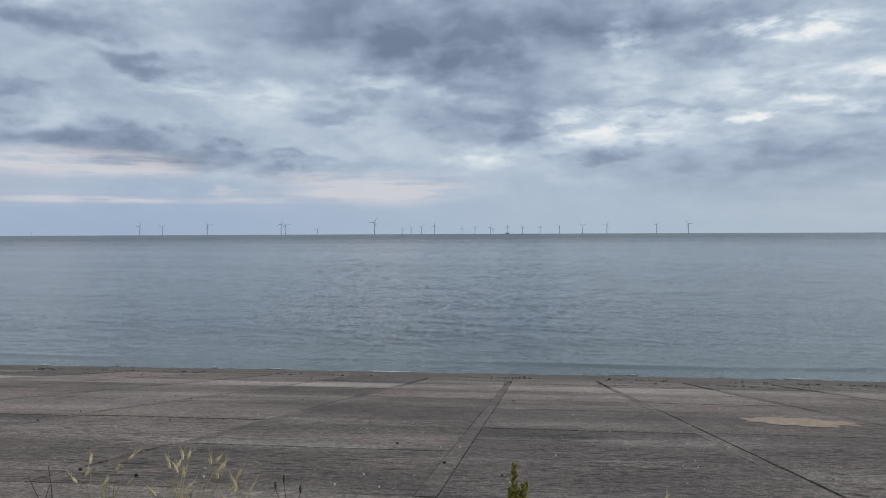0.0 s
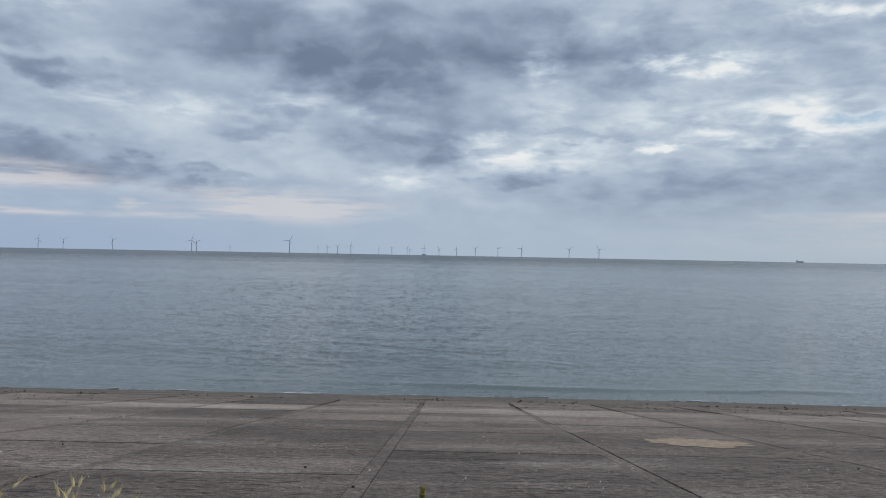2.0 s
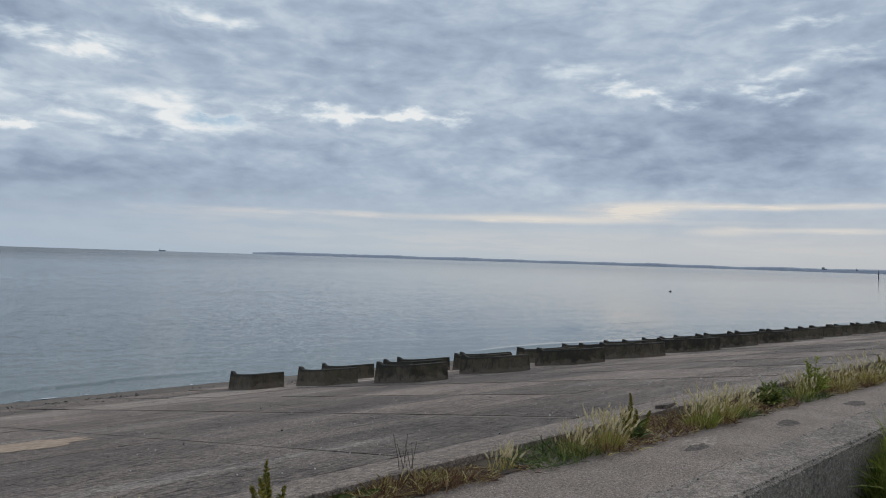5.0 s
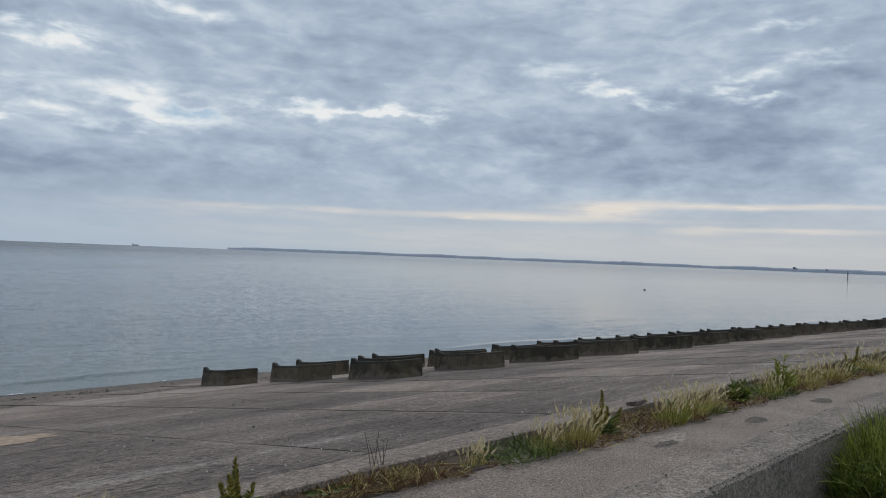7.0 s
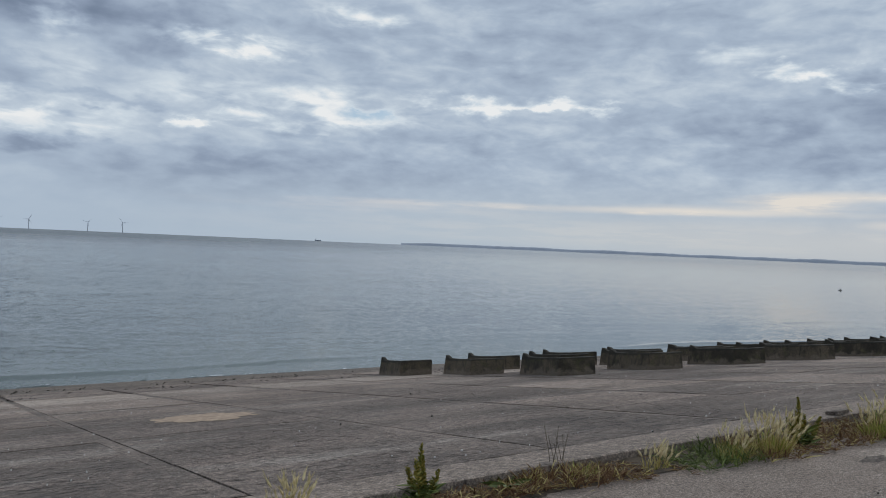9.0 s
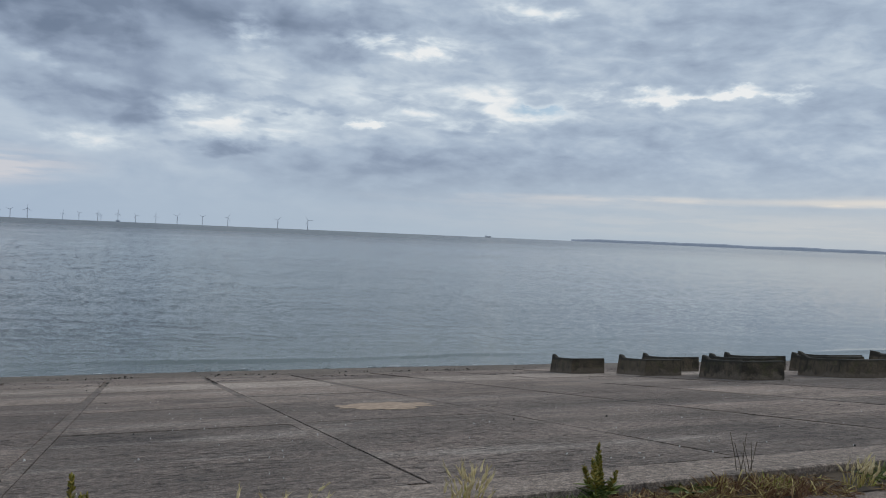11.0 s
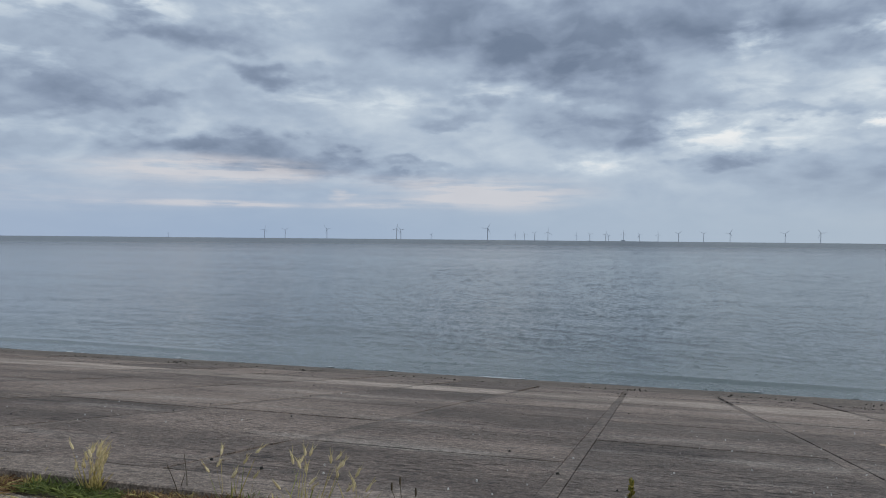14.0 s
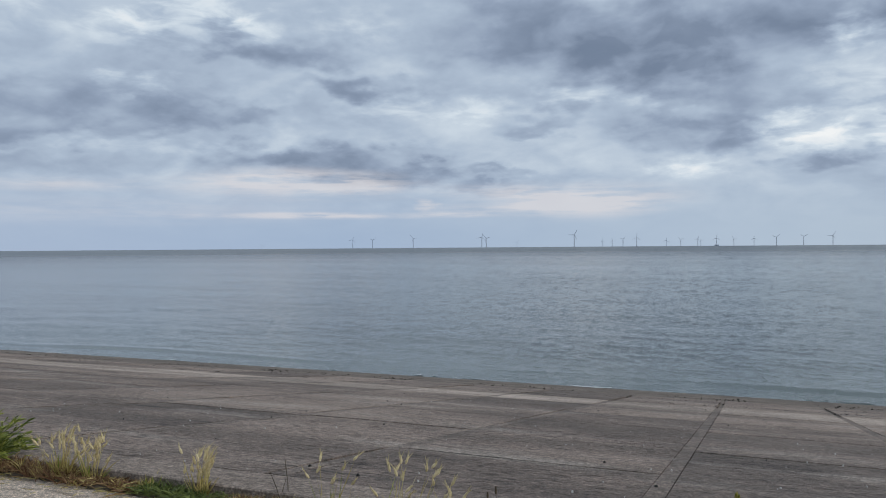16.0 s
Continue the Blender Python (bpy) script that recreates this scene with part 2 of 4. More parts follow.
def finish(n, colour, rough, bump=None, strength=0.4, distance=0.01, **more):
    sockets = {"Base_Color": colour, "Roughness": rough}
    sockets.update(more)
    if bump is not None:
        sockets["Normal"] = n.add("ShaderNodeBump", {}, Height=bump, Strength=strength, Distance=distance).outputs[0]
    b = n.add("ShaderNodeBsdfPrincipled", {}, **sockets)
    n.add("ShaderNodeOutputMaterial", {}, Surface=b.outputs[0])


def place_of(n):
    return n.add("ShaderNodeNewGeometry").outputs["Position"]


def stretched(n, v, x, y, z):
    return n.vec("MULTIPLY", v, (x, y, z))


def concrete(name, dark, light, speckle=0.5, ribs=0.0, piece=0.0, scale=1.0, stain=(0.10, 0.085, 0.07)):
    """Weathered concrete: broad stains, aggregate speckle, pits; ribs run along the coast."""
    m, n = material(name)
    p = place_of(n)
    broad = n.noise(p, 0.55 * scale, 5, 0.6)
    streak = n.noise(stretched(n, p, 0.5, 1.6, 1.6), 1.1 * scale, 8, 0.72)
    grain = n.noise(p, 38 * scale, 4, 0.7)
    tone = n.math("ADD", n.math("MULTIPLY", broad, 0.55), n.math("MULTIPLY", streak, 0.45))
    if piece:
        rnd = n.add("ShaderNodeObjectInfo").outputs["Random"]
        tone = n.math("ADD", tone, n.math("MULTIPLY", n.math("SUBTRACT", rnd, 0.5), piece))
    col = n.mix(n.range(tone, 0.30, 0.70), (*dark, 1), (*light, 1))
    col = n.mix(n.math("MULTIPLY", n.range(n.noise(p, 1.7 * scale, 6, 0.65), 0.56, 0.74), 0.55), col, (*stain, 1))
    col = n.mix(n.math("MULTIPLY", n.math("SUBTRACT", grain, 0.5), speckle, clamp=True), col, (0.55, 0.52, 0.48, 1))
    pits = n.range(n.noise(p, 70 * scale, 2, 0.6), 0.34, 0.26)
    col = n.mix(n.math("MULTIPLY", pits, 0.6), col, (0.04, 0.037, 0.034, 1))
    high = n.math("ADD", n.math("MULTIPLY", grain, 0.6), n.math("MULTIPLY", pits, -0.7))
    if ribs:
        rib = n.noise(stretched(n, p, 1.5, 5.0, 0.0), 2.4, 6, 0.7)
        patch = n.math("ADD", n.math("MULTIPLY", n.range(n.noise(p, 0.35, 3, 0.5), 0.38, 0.62), 0.75), 0.25)
        groove = n.math("MULTIPLY", n.range(rib, 0.46, 0.36), patch)
        crack = n.math("MULTIPLY", n.range(n.noise(stretched(n, p, 0.14, 2.2, 0.0), 1.3, 6, 0.72), 0.375, 0.345), 0.9)
        high = n.math("SUBTRACT", high, n.math("MULTIPLY", groove, 1.6 * ribs))
        col = n.mix(n.math("MULTIPLY", groove, 0.55 * ribs), col, (0.05, 0.042, 0.036, 1))
        col = n.mix(n.math("MULTIPLY", crack, 0.75 * ribs), col, (0.03, 0.026, 0.022, 1))
        pale = n.range(n.noise(stretched(n, p, 0.22, 1.0, 0.0), 0.8, 6, 0.62), 0.52, 0.70)
        col = n.mix(n.math("MULTIPLY", pale, 0.45 * ribs), col, (0.42, 0.37, 0.315, 1))
        band = n.noise(stretched(n, p, 0.16, 0.75, 0.0), 0.55, 5, 0.6)
        col = n.mix(min(1.0, ribs), col, n.mix(1.0, col, n.ramp(band, (0.34, 0.66), (0.5, 0.93), (0.66, 1.2)), "MULTIPLY"))
    coarse = n.noise(stretched(n, p, 0.9, 1.0, 1.0), 15 * scale, 6, 0.72)
    col = n.mix(1.0, col, n.ramp(coarse, (0.30, 0.36), (0.5, 1.0), (0.70, 1.75)), "MULTIPLY")
    speck = n.noise(p, 52 * min(scale, 1.5), 3, 0.7)
    col = n.mix(1.0, col, n.ramp(speck, (0.34, 0.55), (0.5, 1.0), (0.66, 1.55)), "MULTIPLY")
    high = n.math("MULTIPLY_ADD", coarse, 1.0, high)
    finish(n, col, 0.9, high, 1.0, 0.02)
    return m


def plain(name, a, b, scale=12.0, rough=0.8, stretch=(1, 1, 1), piece=0.0, **more):
    """A two-tone natural surface."""
    m, n = material(name)
    v = stretched(n, n.add("ShaderNodeTexCoord").outputs["Object"], *stretch)
    f = n.noise(v, scale, 4, 0.6)
    if piece:
        f = n.math("ADD", f, n.math("MULTIPLY", n.math("SUBTRACT", n.add("ShaderNodeNewGeometry").outputs["Random Per Island"], 0.5), piece))
    finish(n, n.mix(n.range(f, 0.3, 0.7), (*a, 1), (*b, 1)), rough, f, 0.3, 0.004, **more)
    return m


SLAB = concrete("ribbed_apron_concrete", (0.145, 0.109, 0.088), (0.306, 0.233, 0.187), 0.9, 1.0, 0.34)
DARK_SLAB = concrete("dark_ribbed_apron_concrete", (0.12, 0.092, 0.075), (0.258, 0.199, 0.162), 0.9, 1.1, 0.15)
PALE_SLAB = concrete("pale_worn_apron_concrete", (0.26, 0.205, 0.165), (0.48, 0.385, 0.315), 0.8, 0.7, 0.2)
STRIP = concrete("joint_fill_concrete", (0.105, 0.081, 0.066), (0.27, 0.21, 0.17), 0.9, 0.3)
KERB = concrete("kerb_concrete", (0.185, 0.143, 0.114), (0.315, 0.247, 0.198), 0.9)
PATH = concrete("walkway_concrete", (0.25, 0.195, 0.158), (0.365, 0.289, 0.238), 1.0, 0.12, 0.0, 2.2)
PALE = concrete("brushed_walkway_concrete", (0.56, 0.45, 0.355), (0.78, 0.645, 0.525), 0.8, 0.45, 0.0, 1.8)
WALL = concrete("sea_wall_concrete", (0.14, 0.113, 0.09), (0.36, 0.285, 0.23), 2.4, 0.0, 0.0, 1.8)


def block_concrete():
    """Old cast concrete: algae and weathering above, a scoured paler foot, run marks."""
    m, n = material("algae_stained_concrete")
    v = n.add("ShaderNodeTexCoord").outputs["Object"]
    rnd = n.add("ShaderNodeObjectInfo").outputs["Random"]
    v = n.vec("ADD", v, n.combine(n.math("MULTIPLY", rnd, 40.0), 0.0, 0.0))
    local = n.add("ShaderNodeSeparateXYZ", {}, Vector=n.add("ShaderNodeTexCoord").outputs["Object"])
    high = n.math("MULTIPLY_ADD", local.outputs[1], SLOPE, local.outputs[2])
    broad = n.math("MULTIPLY_ADD", n.math("SUBTRACT", rnd, 0.5), 0.25, n.noise(v, 2.2, 5, 0.6))
    col = n.mix(n.range(broad, 0.32, 0.68), (0.036, 0.028, 0.018, 1), (0.118, 0.090, 0.060, 1))
    run = n.noise(stretched(n, v, 9.0, 9.0, 0.7), 1.0, 4, 0.6)
    col = n.mix(n.math("MULTIPLY", n.range(run, 0.54, 0.70), 0.7), col, (0.022, 0.019, 0.013, 1))
    moss = n.range(n.noise(v, 4.0, 4, 0.6), 0.52, 0.66)
    col = n.mix(n.math("MULTIPLY", moss, 0.4), col, (0.085, 0.08, 0.03, 1))
    foot = n.range(n.math("MULTIPLY_ADD", n.math("SUBTRACT", n.noise(v, 3.0, 4, 0.6), 0.5), 0.75, high), 0.20, 0.06)
    col = n.mix(n.math("MULTIPLY", foot, 0.6), col, (0.20, 0.155, 0.115, 1))
    crest = n.range(n.math("MULTIPLY_ADD", n.math("SUBTRACT", n.noise(v, 6.0, 4, 0.6), 0.5), 0.14, high), 0.46, 0.53)
    col = n.mix(n.math("MULTIPLY", crest, 0.8), col, (0.022, 0.02, 0.014, 1))
    grain = n.noise(v, 30.0, 4, 0.7)
    col = n.mix(1.0, col, n.ramp(grain, (0.32, 0.6), (0.5, 1.0), (0.68, 1.5)), "MULTIPLY")
    finish(n, col, 0.9, grain, 0.6, 0.015)
    return m


BLOCK = block_concrete()
PATCH = concrete("dark_patch_mortar", (0.085, 0.066, 0.055), (0.14, 0.11, 0.09), 0.5)
SCUFF = concrete("worn_cement", (0.27, 0.215, 0.175), (0.43, 0.35, 0.29), 0.6)
SAND = plain("sand", (0.29, 0.205, 0.145), (0.53, 0.39, 0.275), 9, 0.95)
FOAM = plain("sea_foam", (0.52, 0.54, 0.55), (0.72, 0.73, 0.74), 6, 0.6)
STONE = plain("dark_pebble", (0.02, 0.018, 0.016), (0.06, 0.055, 0.05), 9, 0.8)
SHELL = plain("pale_shell", (0.6, 0.58, 0.54), (0.75, 0.73, 0.69), 9, 0.6)
WRACK = plain("dried_wrack", (0.02, 0.016, 0.012), (0.06, 0.05, 0.04), 5, 0.9)
SOIL = plain("dry_soil_and_litter", (0.045, 0.032, 0.022), (0.11, 0.08, 0.052), 20, 0.95)
TURF = plain("rough_turf", (0.03, 0.06, 0.015), (0.07, 0.11, 0.03), 6, 0.9)
STRAW = plain("straw_blades", (0.40, 0.31, 0.10), (0.62, 0.51, 0.20), 8, 0.7, (1, 1, 1), 0.8)
SEED = plain("ripe_seed_heads", (0.52, 0.42, 0.205), (0.74, 0.61, 0.36), 20, 0.7, (1, 1, 1), 0.5)
LEAFY = plain("mid_green_leaves", (0.10, 0.135, 0.022), (0.29, 0.32, 0.065), 8, 0.6, (1, 1, 1), 0.8)
GREEN = plain("green_blades", (0.075, 0.105, 0.02), (0.19, 0.225, 0.05), 8, 0.6, (1, 1, 1), 0.8)
LIME = plain("yellow_green_leaves", (0.21, 0.24, 0.035), (0.43, 0.44, 0.085), 8, 0.6, (1, 1, 1), 0.8)
DOCK = plain("dock_seed_spikes", (0.15, 0.155, 0.025), (0.37, 0.29, 0.06), 12, 0.75, (1, 1, 1), 0.9)
RUST = plain("dried_brown_weed", (0.14, 0.065, 0.03), (0.30, 0.19, 0.09), 8, 0.85, (1, 1, 1), 0.9)
STEM = plain("brown_stems", (0.06, 0.04, 0.025), (0.12, 0.09, 0.05), 10, 0.8)
# turbine greys with the distance haze put into the colour, the second hazier
HAZED_STEEL = plain("hazed_turbine_steel", (0.32, 0.36, 0.42), (0.35, 0.39, 0.45), 0.05, 0.7)
HAZIER_STEEL = plain("hazier_turbine_steel", (0.37, 0.43, 0.53), (0.40, 0.46, 0.56), 0.05, 0.8)
# far coast, buildings and ship: sea haze mixed into their blue-grey
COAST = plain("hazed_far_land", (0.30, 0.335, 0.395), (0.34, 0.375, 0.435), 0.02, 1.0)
HULL = plain("dark_hull", (0.03, 0.035, 0.04), (0.06, 0.06, 0.065), 1.0, 0.6)


def sea_water():
    """Grey-green water; wavelets fill the sheet, their groups wider the farther out."""
    m, n = material("grey_green_sea")
    p = place_of(n)
    sx = n.add("ShaderNodeSeparateXYZ", {}, Vector=p)
    far = n.math("SQRT", n.math("ADD", n.math("MULTIPLY", sx.outputs[0], sx.outputs[0]), n.math("MULTIPLY", sx.outputs[1], sx.outputs[1])))
    side = n.math("DIVIDE", sx.outputs[0], n.math("ADD", far, 1.0))
    turn = n.math("ARCTAN2", sx.outputs[0], sx.outputs[1])
    depth = n.math("DIVIDE", 7.1, far)
    sheet = n.combine(n.math("MULTIPLY", turn, 105.0), n.math("MULTIPLY", depth, 540.0), 0.0)

    def slope(scale, detail, rough, wide, deep):
        c = n.add("ShaderNodeTexNoise", {}, Vector=sheet, Scale=scale, Detail=detail, Roughness=rough, Distortion=0.4).outputs["Color"]
        return n.vec("MULTIPLY", n.vec("SUBTRACT", c, (0.5, 0.5, 0.5)), (wide, deep, 0.0))

    patch = n.noise(n.vec("MULTIPLY", sheet, (0.05, 0.10, 1.0)), 1.0, 4, 0.6)
    calm = n.math("MULTIPLY", n.math("MULTIPLY", n.range(side, 0.35, 0.8, 1.0, 0.25), n.range(side, -0.25, -0.75, 1.0, 0.35)), n.range(patch, 0.32, 0.62, 0.85, 1.1))
    calm = n.math("MULTIPLY", calm, n.range(depth, 0.004, 0.05, 0.6, 1.0))
    lean = n.vec("ADD", n.vec("ADD", slope(1.0, 2, 0.6, 0.09, 0.23), slope(0.28, 2, 0.5, 0.015, 0.03)), slope(6.5, 1, 0.5, 0.25, 0.45))
    calm = n.math("MULTIPLY", calm, n.range(side, 0.60, 0.0, 1.0, 1.25))
    lean = n.add("ShaderNodeVectorMath", {"operation": "SCALE"}, i0=lean, Scale=calm).outputs[0]
    normal = n.vec("NORMALIZE", n.vec("ADD", n.add("ShaderNodeNewGeometry").outputs["Normal"], lean))
    shore = n.range(sx.outputs[1], 60.0, 33.0)
    col = n.mix(shore, (0.066, 0.088, 0.092, 1), (0.105, 0.13, 0.12, 1))
    col = n.mix(n.range(far, 90.0, 700.0), col, (0.045, 0.06, 0.064, 1))
    slick = n.noise(stretched(n, p, 0.25, 1.0, 1.0), 0.012, 4, 0.55)
    rough = n.math("ADD", n.range(far, 60.0, 1200.0, 0.10, 0.26), n.math("MULTIPLY", slick, 0.08))
    gloss = n.math("ADD", n.range(side, 0.0, 0.5, 0.30, 0.38), n.range(side, -0.4, -0.8, 0.0, 0.12))
    b = n.add("ShaderNodeBsdfPrincipled", {}, Base_Color=col, Roughness=n.math("MULTIPLY", rough, n.range(side, 0.25, 0.7, 1.0, 0.45)), IOR=1.33, Specular_IOR_Level=gloss, Normal=normal)
    n.add("ShaderNodeOutputMaterial", {}, Surface=b.outputs[0])
    return m


WATER = sea_water()
BED = concrete("wet_shore_concrete", (0.11, 0.085, 0.066), (0.21, 0.165, 0.128), 0.5, 0.6)

# ---- shapes ----


def link_mesh(name, bm, mat, parent=None, smooth=False):
    me = bpy.data.meshes.new(name)
    bm.normal_update()
    bm.to_mesh(me)
    bm.free()
    me.materials.append(mat)
    if smooth:
        me.polygons.foreach_set("use_smooth", [True] * len(me.polygons))
    ob = new(name, me)
    ob.parent = parent
    return ob


def part(name, bm, mat, parent, label="", smooth=False):
    return tagged(link_mesh(name, bm, mat, parent, smooth), label)


def thing(name, at, label, category, group="", rz=0.0):
    ob = new(name)
    ob.empty_display_size = 0.1
    ob.matrix_world = pose(*at, 0, 0, rz)
    return tagged(ob, label, category, group)


def bend(x):
    """How far the coast curves inland at x."""
    x = max(0.0, min(x, 90.0))
    return 0.0011 * x * x


def apron_z(x, y):
    return 0.88 - SLOPE * (y + bend(x))


def wall_edge(x):
    """The seaward face of the sea wall at x."""
    return 2.72 - 0.035 * max(-45.0, min(x, 0.0)) - bend(x)


def grid(bm, xs, us, height):
    """A sheet over the rows us across the coast, following its bend."""
    rows = [[bm.verts.new((x, u - bend(x), height(x, u))) for x in xs] for u in us]
    for a, b in zip(rows, rows[1:]):
        for i in range(len(xs) - 1):
            bm.faces.new((a[i], a[i + 1], b[i + 1], b[i]))
    return rows


def skirted(bm, xs, us, height, down):
    """A raised piece: a sheet with sides."""
    rows = grid(bm, xs, us, height)
    edges = [e for e in bm.edges if e.is_boundary]
    made = bmesh.ops.extrude_edge_only(bm, edges=edges)["geom"]
    for v in made:
        if isinstance(v, bmesh.types.BMVert):
            v.co.z -= down
    return rows


def span(a, b, step):
    n = max(1, int(math.ceil((b - a) / step)))
    return [a + (b - a) * i / n for i in range(n + 1)]


def tube(bm, path, radii, sides=6):
    """A round bar along a path."""
    rings = []
    for i, p in enumerate(path):
        a = Vector(path[max(i - 1, 0)])
        b = Vector(path[min(i + 1, len(path) - 1)])
        q = (b - a).to_track_quat("Z", "Y")
        rings.append([bm.verts.new(Vector(p) + q @ Vector((math.cos(k * math.tau / sides), math.sin(k * math.tau / sides), 0)) * radii[i]) for k in range(sides)])
    for a, b in zip(rings, rings[1:]):
        for k in range(sides):
            bm.faces.new((a[k], a[(k + 1) % sides], b[(k + 1) % sides], b[k]))
    bm.faces.new(rings[-1])
    bm.faces.new(rings[0][::-1])


def blade(bm, base, tip, width, sag=0.0, fold=0.3):
    """A narrow leaf: three tapered lengths, folded along its middle."""
    base, tip = Vector(base), Vector(tip)
    d = tip - base
    side = d.cross(Vector((random.uniform(-1, 1), random.uniform(-1, 1), 0.3)))
    side = side.normalized() if side.length > 1e-6 else Vector((1, 0, 0))
    out = side.cross(d).normalized()
    last = None
    for k, wd in ((0, 0.7), (0.4, 1.0), (0.75, 0.7), (1.0, 0.05)):
        c = base + d * k + Vector((d.x, d.y, 0)) * (k * k * sag) - Vector((0, 0, sag * k * k * d.length * 0.5))
        row = [bm.verts.new(c - side * width * wd * 0.5), bm.verts.new(c + out * width * wd * fold), bm.verts.new(c + side * width * wd * 0.5)]
        if last:
            bm.faces.new((last[0], last[1], row[1], row[0]))
            bm.faces.new((last[1], last[2], row[2], row[1]))
        last = row


# ---- sea and distance ----


def sea_sheet():
    """The whole sea: fine small waves near the shore, coarser water farther out."""
    rng = np.random.default_rng(7)
    az = np.radians(np.concatenate([[-180.0, -150, -125, -110, -100, -92], np.arange(-85.0, 95.0, 0.1), [100.0, 110, 125, 150, 180]]))
    dip = np.linspace(math.atan(6.9 / 32.0), math.atan(7.1 / 650.0), 190)
    rad = np.concatenate([7.1 / np.tan(dip), [780.0, 950, 1250, 1700, 2500, 3600, 4950]])
    A, R = np.meshgrid(az, rad)
    x, y = R * np.sin(A), R * np.cos(A)
    step = np.gradient(rad)[:, None]
    z = np.zeros_like(x)
    for lam, slope in ((0.8, 0.05), (1.1, 0.04), (1.6, 0.025), (2.4, 0.014), (4.0, 0.010), (7.0, 0.008), (13.0, 0.006), (26.0, 0.005)):
        fade = np.clip((lam / step - 1.6) / 1.6, 0, 1) * np.clip((0.9 - x / (R + 1)) / 0.8, 0.35, 1.0)
        for k in range(9):
            heading, l = rng.normal(0.15, 0.38), lam * rng.uniform(0.75, 1.3)
            kx, ky = math.sin(heading) * math.tau / l, math.cos(heading) * math.tau / l
            group = 0.75 + 0.45 * np.sin(x * 0.6 / lam * rng.normal(0, 1) + y * 0.3 / lam + rng.uniform(0, 6))
            z += fade * group * slope * l / math.tau / 2.2 * np.sin(kx * x + ky * y + rng.uniform(0, math.tau))
    near = np.clip((y + 0.0011 * np.clip(x, 0, 90) ** 2 - 36.5) / 12.0, 0.12, 1.0)
    u = y + 0.0011 * np.clip(x, 0, 90) ** 2
    z = z * near + SEA
    z += 0.10 * np.exp(-((u - 40.6 + 0.5 * np.sin(x * 0.21)) / 0.55) ** 2) * np.clip(0.45 + 0.55 * np.sin(x * 0.13 + 0.6) + 0.3 * np.sin(x * 0.41), 0, 1)
    n, m = x.shape
    idx = np.arange(n * m).reshape(n, m)
    faces = np.stack([idx[:-1, :-1], idx[:-1, 1:], idx[1:, 1:], idx[1:, :-1]], -1).reshape(-1, 4)[:, ::-1]
    me = bpy.data.meshes.new("water")
    me.from_pydata(np.stack([x, y, z], -1).reshape(-1, 3).tolist(), [], faces.tolist())
    me.polygons.foreach_set("use_smooth", np.ones(len(me.polygons), dtype=bool))
    me.materials.append(WATER)
    return new("water", me)


tagged(sea_sheet(), "calm grey-green sea with small ripples", "sea", kind="structure")

# ---- ground, apron ----
bm = bmesh.new()
xs = [-600.0, -300, -150, -80, *span(-60, 90, 3.0), 150, 300, 600]
grid(bm, xs, [4.9, 8, 14, 24, 34, 60, 110], lambda x, u: 0.88 - SLOPE * u - 0.05)
tagged(link_mesh("ground", bm, BED), "sloping shore bed under the concrete apron", "ground", kind="structure")

apron = tagged(new("pavement"), "sloping grey concrete sea-defence apron cast in ribbed bays", "pavement", kind="structure")
BAY, FIRST = 3.24, -0.79          # width of a bay, a joint's place
CROSS = [5.62, 7.93, 10.9, 14.55, 17.3, 20.9, 24.2, 29.5]   # cross joints, from the kerb down to the water
for i in range(-14, 22):
    a = FIRST + i * BAY + 0.10
    b = FIRST + (i + 1) * BAY - 0.10
    cuts = [c if k in (0, 7) or i == 0 else c + random.uniform(-0.3, 0.45) for k, c in enumerate(CROSS)]
    for c, d in zip(cuts, cuts[1:]):
        lift = random.uniform(-0.004, 0.004)
        tip = random.uniform(-0.002, 0.002)
        near = -14 < a < 24
        bm = bmesh.new()
        skirted(bm, span(a, b, 0.56 if near else 1.7), span(c + 0.0015, d - 0.0015, 0.8 if near else 2.0),
                lambda x, u: 0.88 - SLOPE * u + lift + tip * (u - c) + 0.008 * noise.noise((x * 0.9, u * 0.9, 0.0)), 0.07)
        part("slab", bm, DARK_SLAB if 0 <= i <= 2 and c < 14 else PALE_SLAB if 20 < c < 23 else SLAB, apron)
    # fill between two bays, sunk a little, with a groove on either side
    bm = bmesh.new()
    groove = 0.014 if -2 <= i <= 1 else 0.002
    skirted(bm, [a - 0.20 + groove * 0.5, a - 0.10, a - groove], span(5.7, 24.2, 0.6), lambda x, u: 0.88 - SLOPE * u - 0.006 + 0.012 * noise.noise((x * 4, u * 2.0, 3.0)), 0.05)
    part("joint_strip", bm, STRIP, apron, "worn mortar strip between bays")

bm = bmesh.new()
xs = span(-62, 92, 0.5)
skirted(bm, xs, [4.90, 4.92, 5.15, 5.45, 5.58], lambda x, u: 0.88 - SLOPE * u + 0.01 + 0.006 * noise.noise((x * 2.1, u * 3.0, 0.0)) - (0.012 if u < 4.91 else 0), 0.16)
tagged(link_mesh("kerb", bm, KERB), "pale worn concrete kerb at the head of the apron", "kerb", kind="structure")

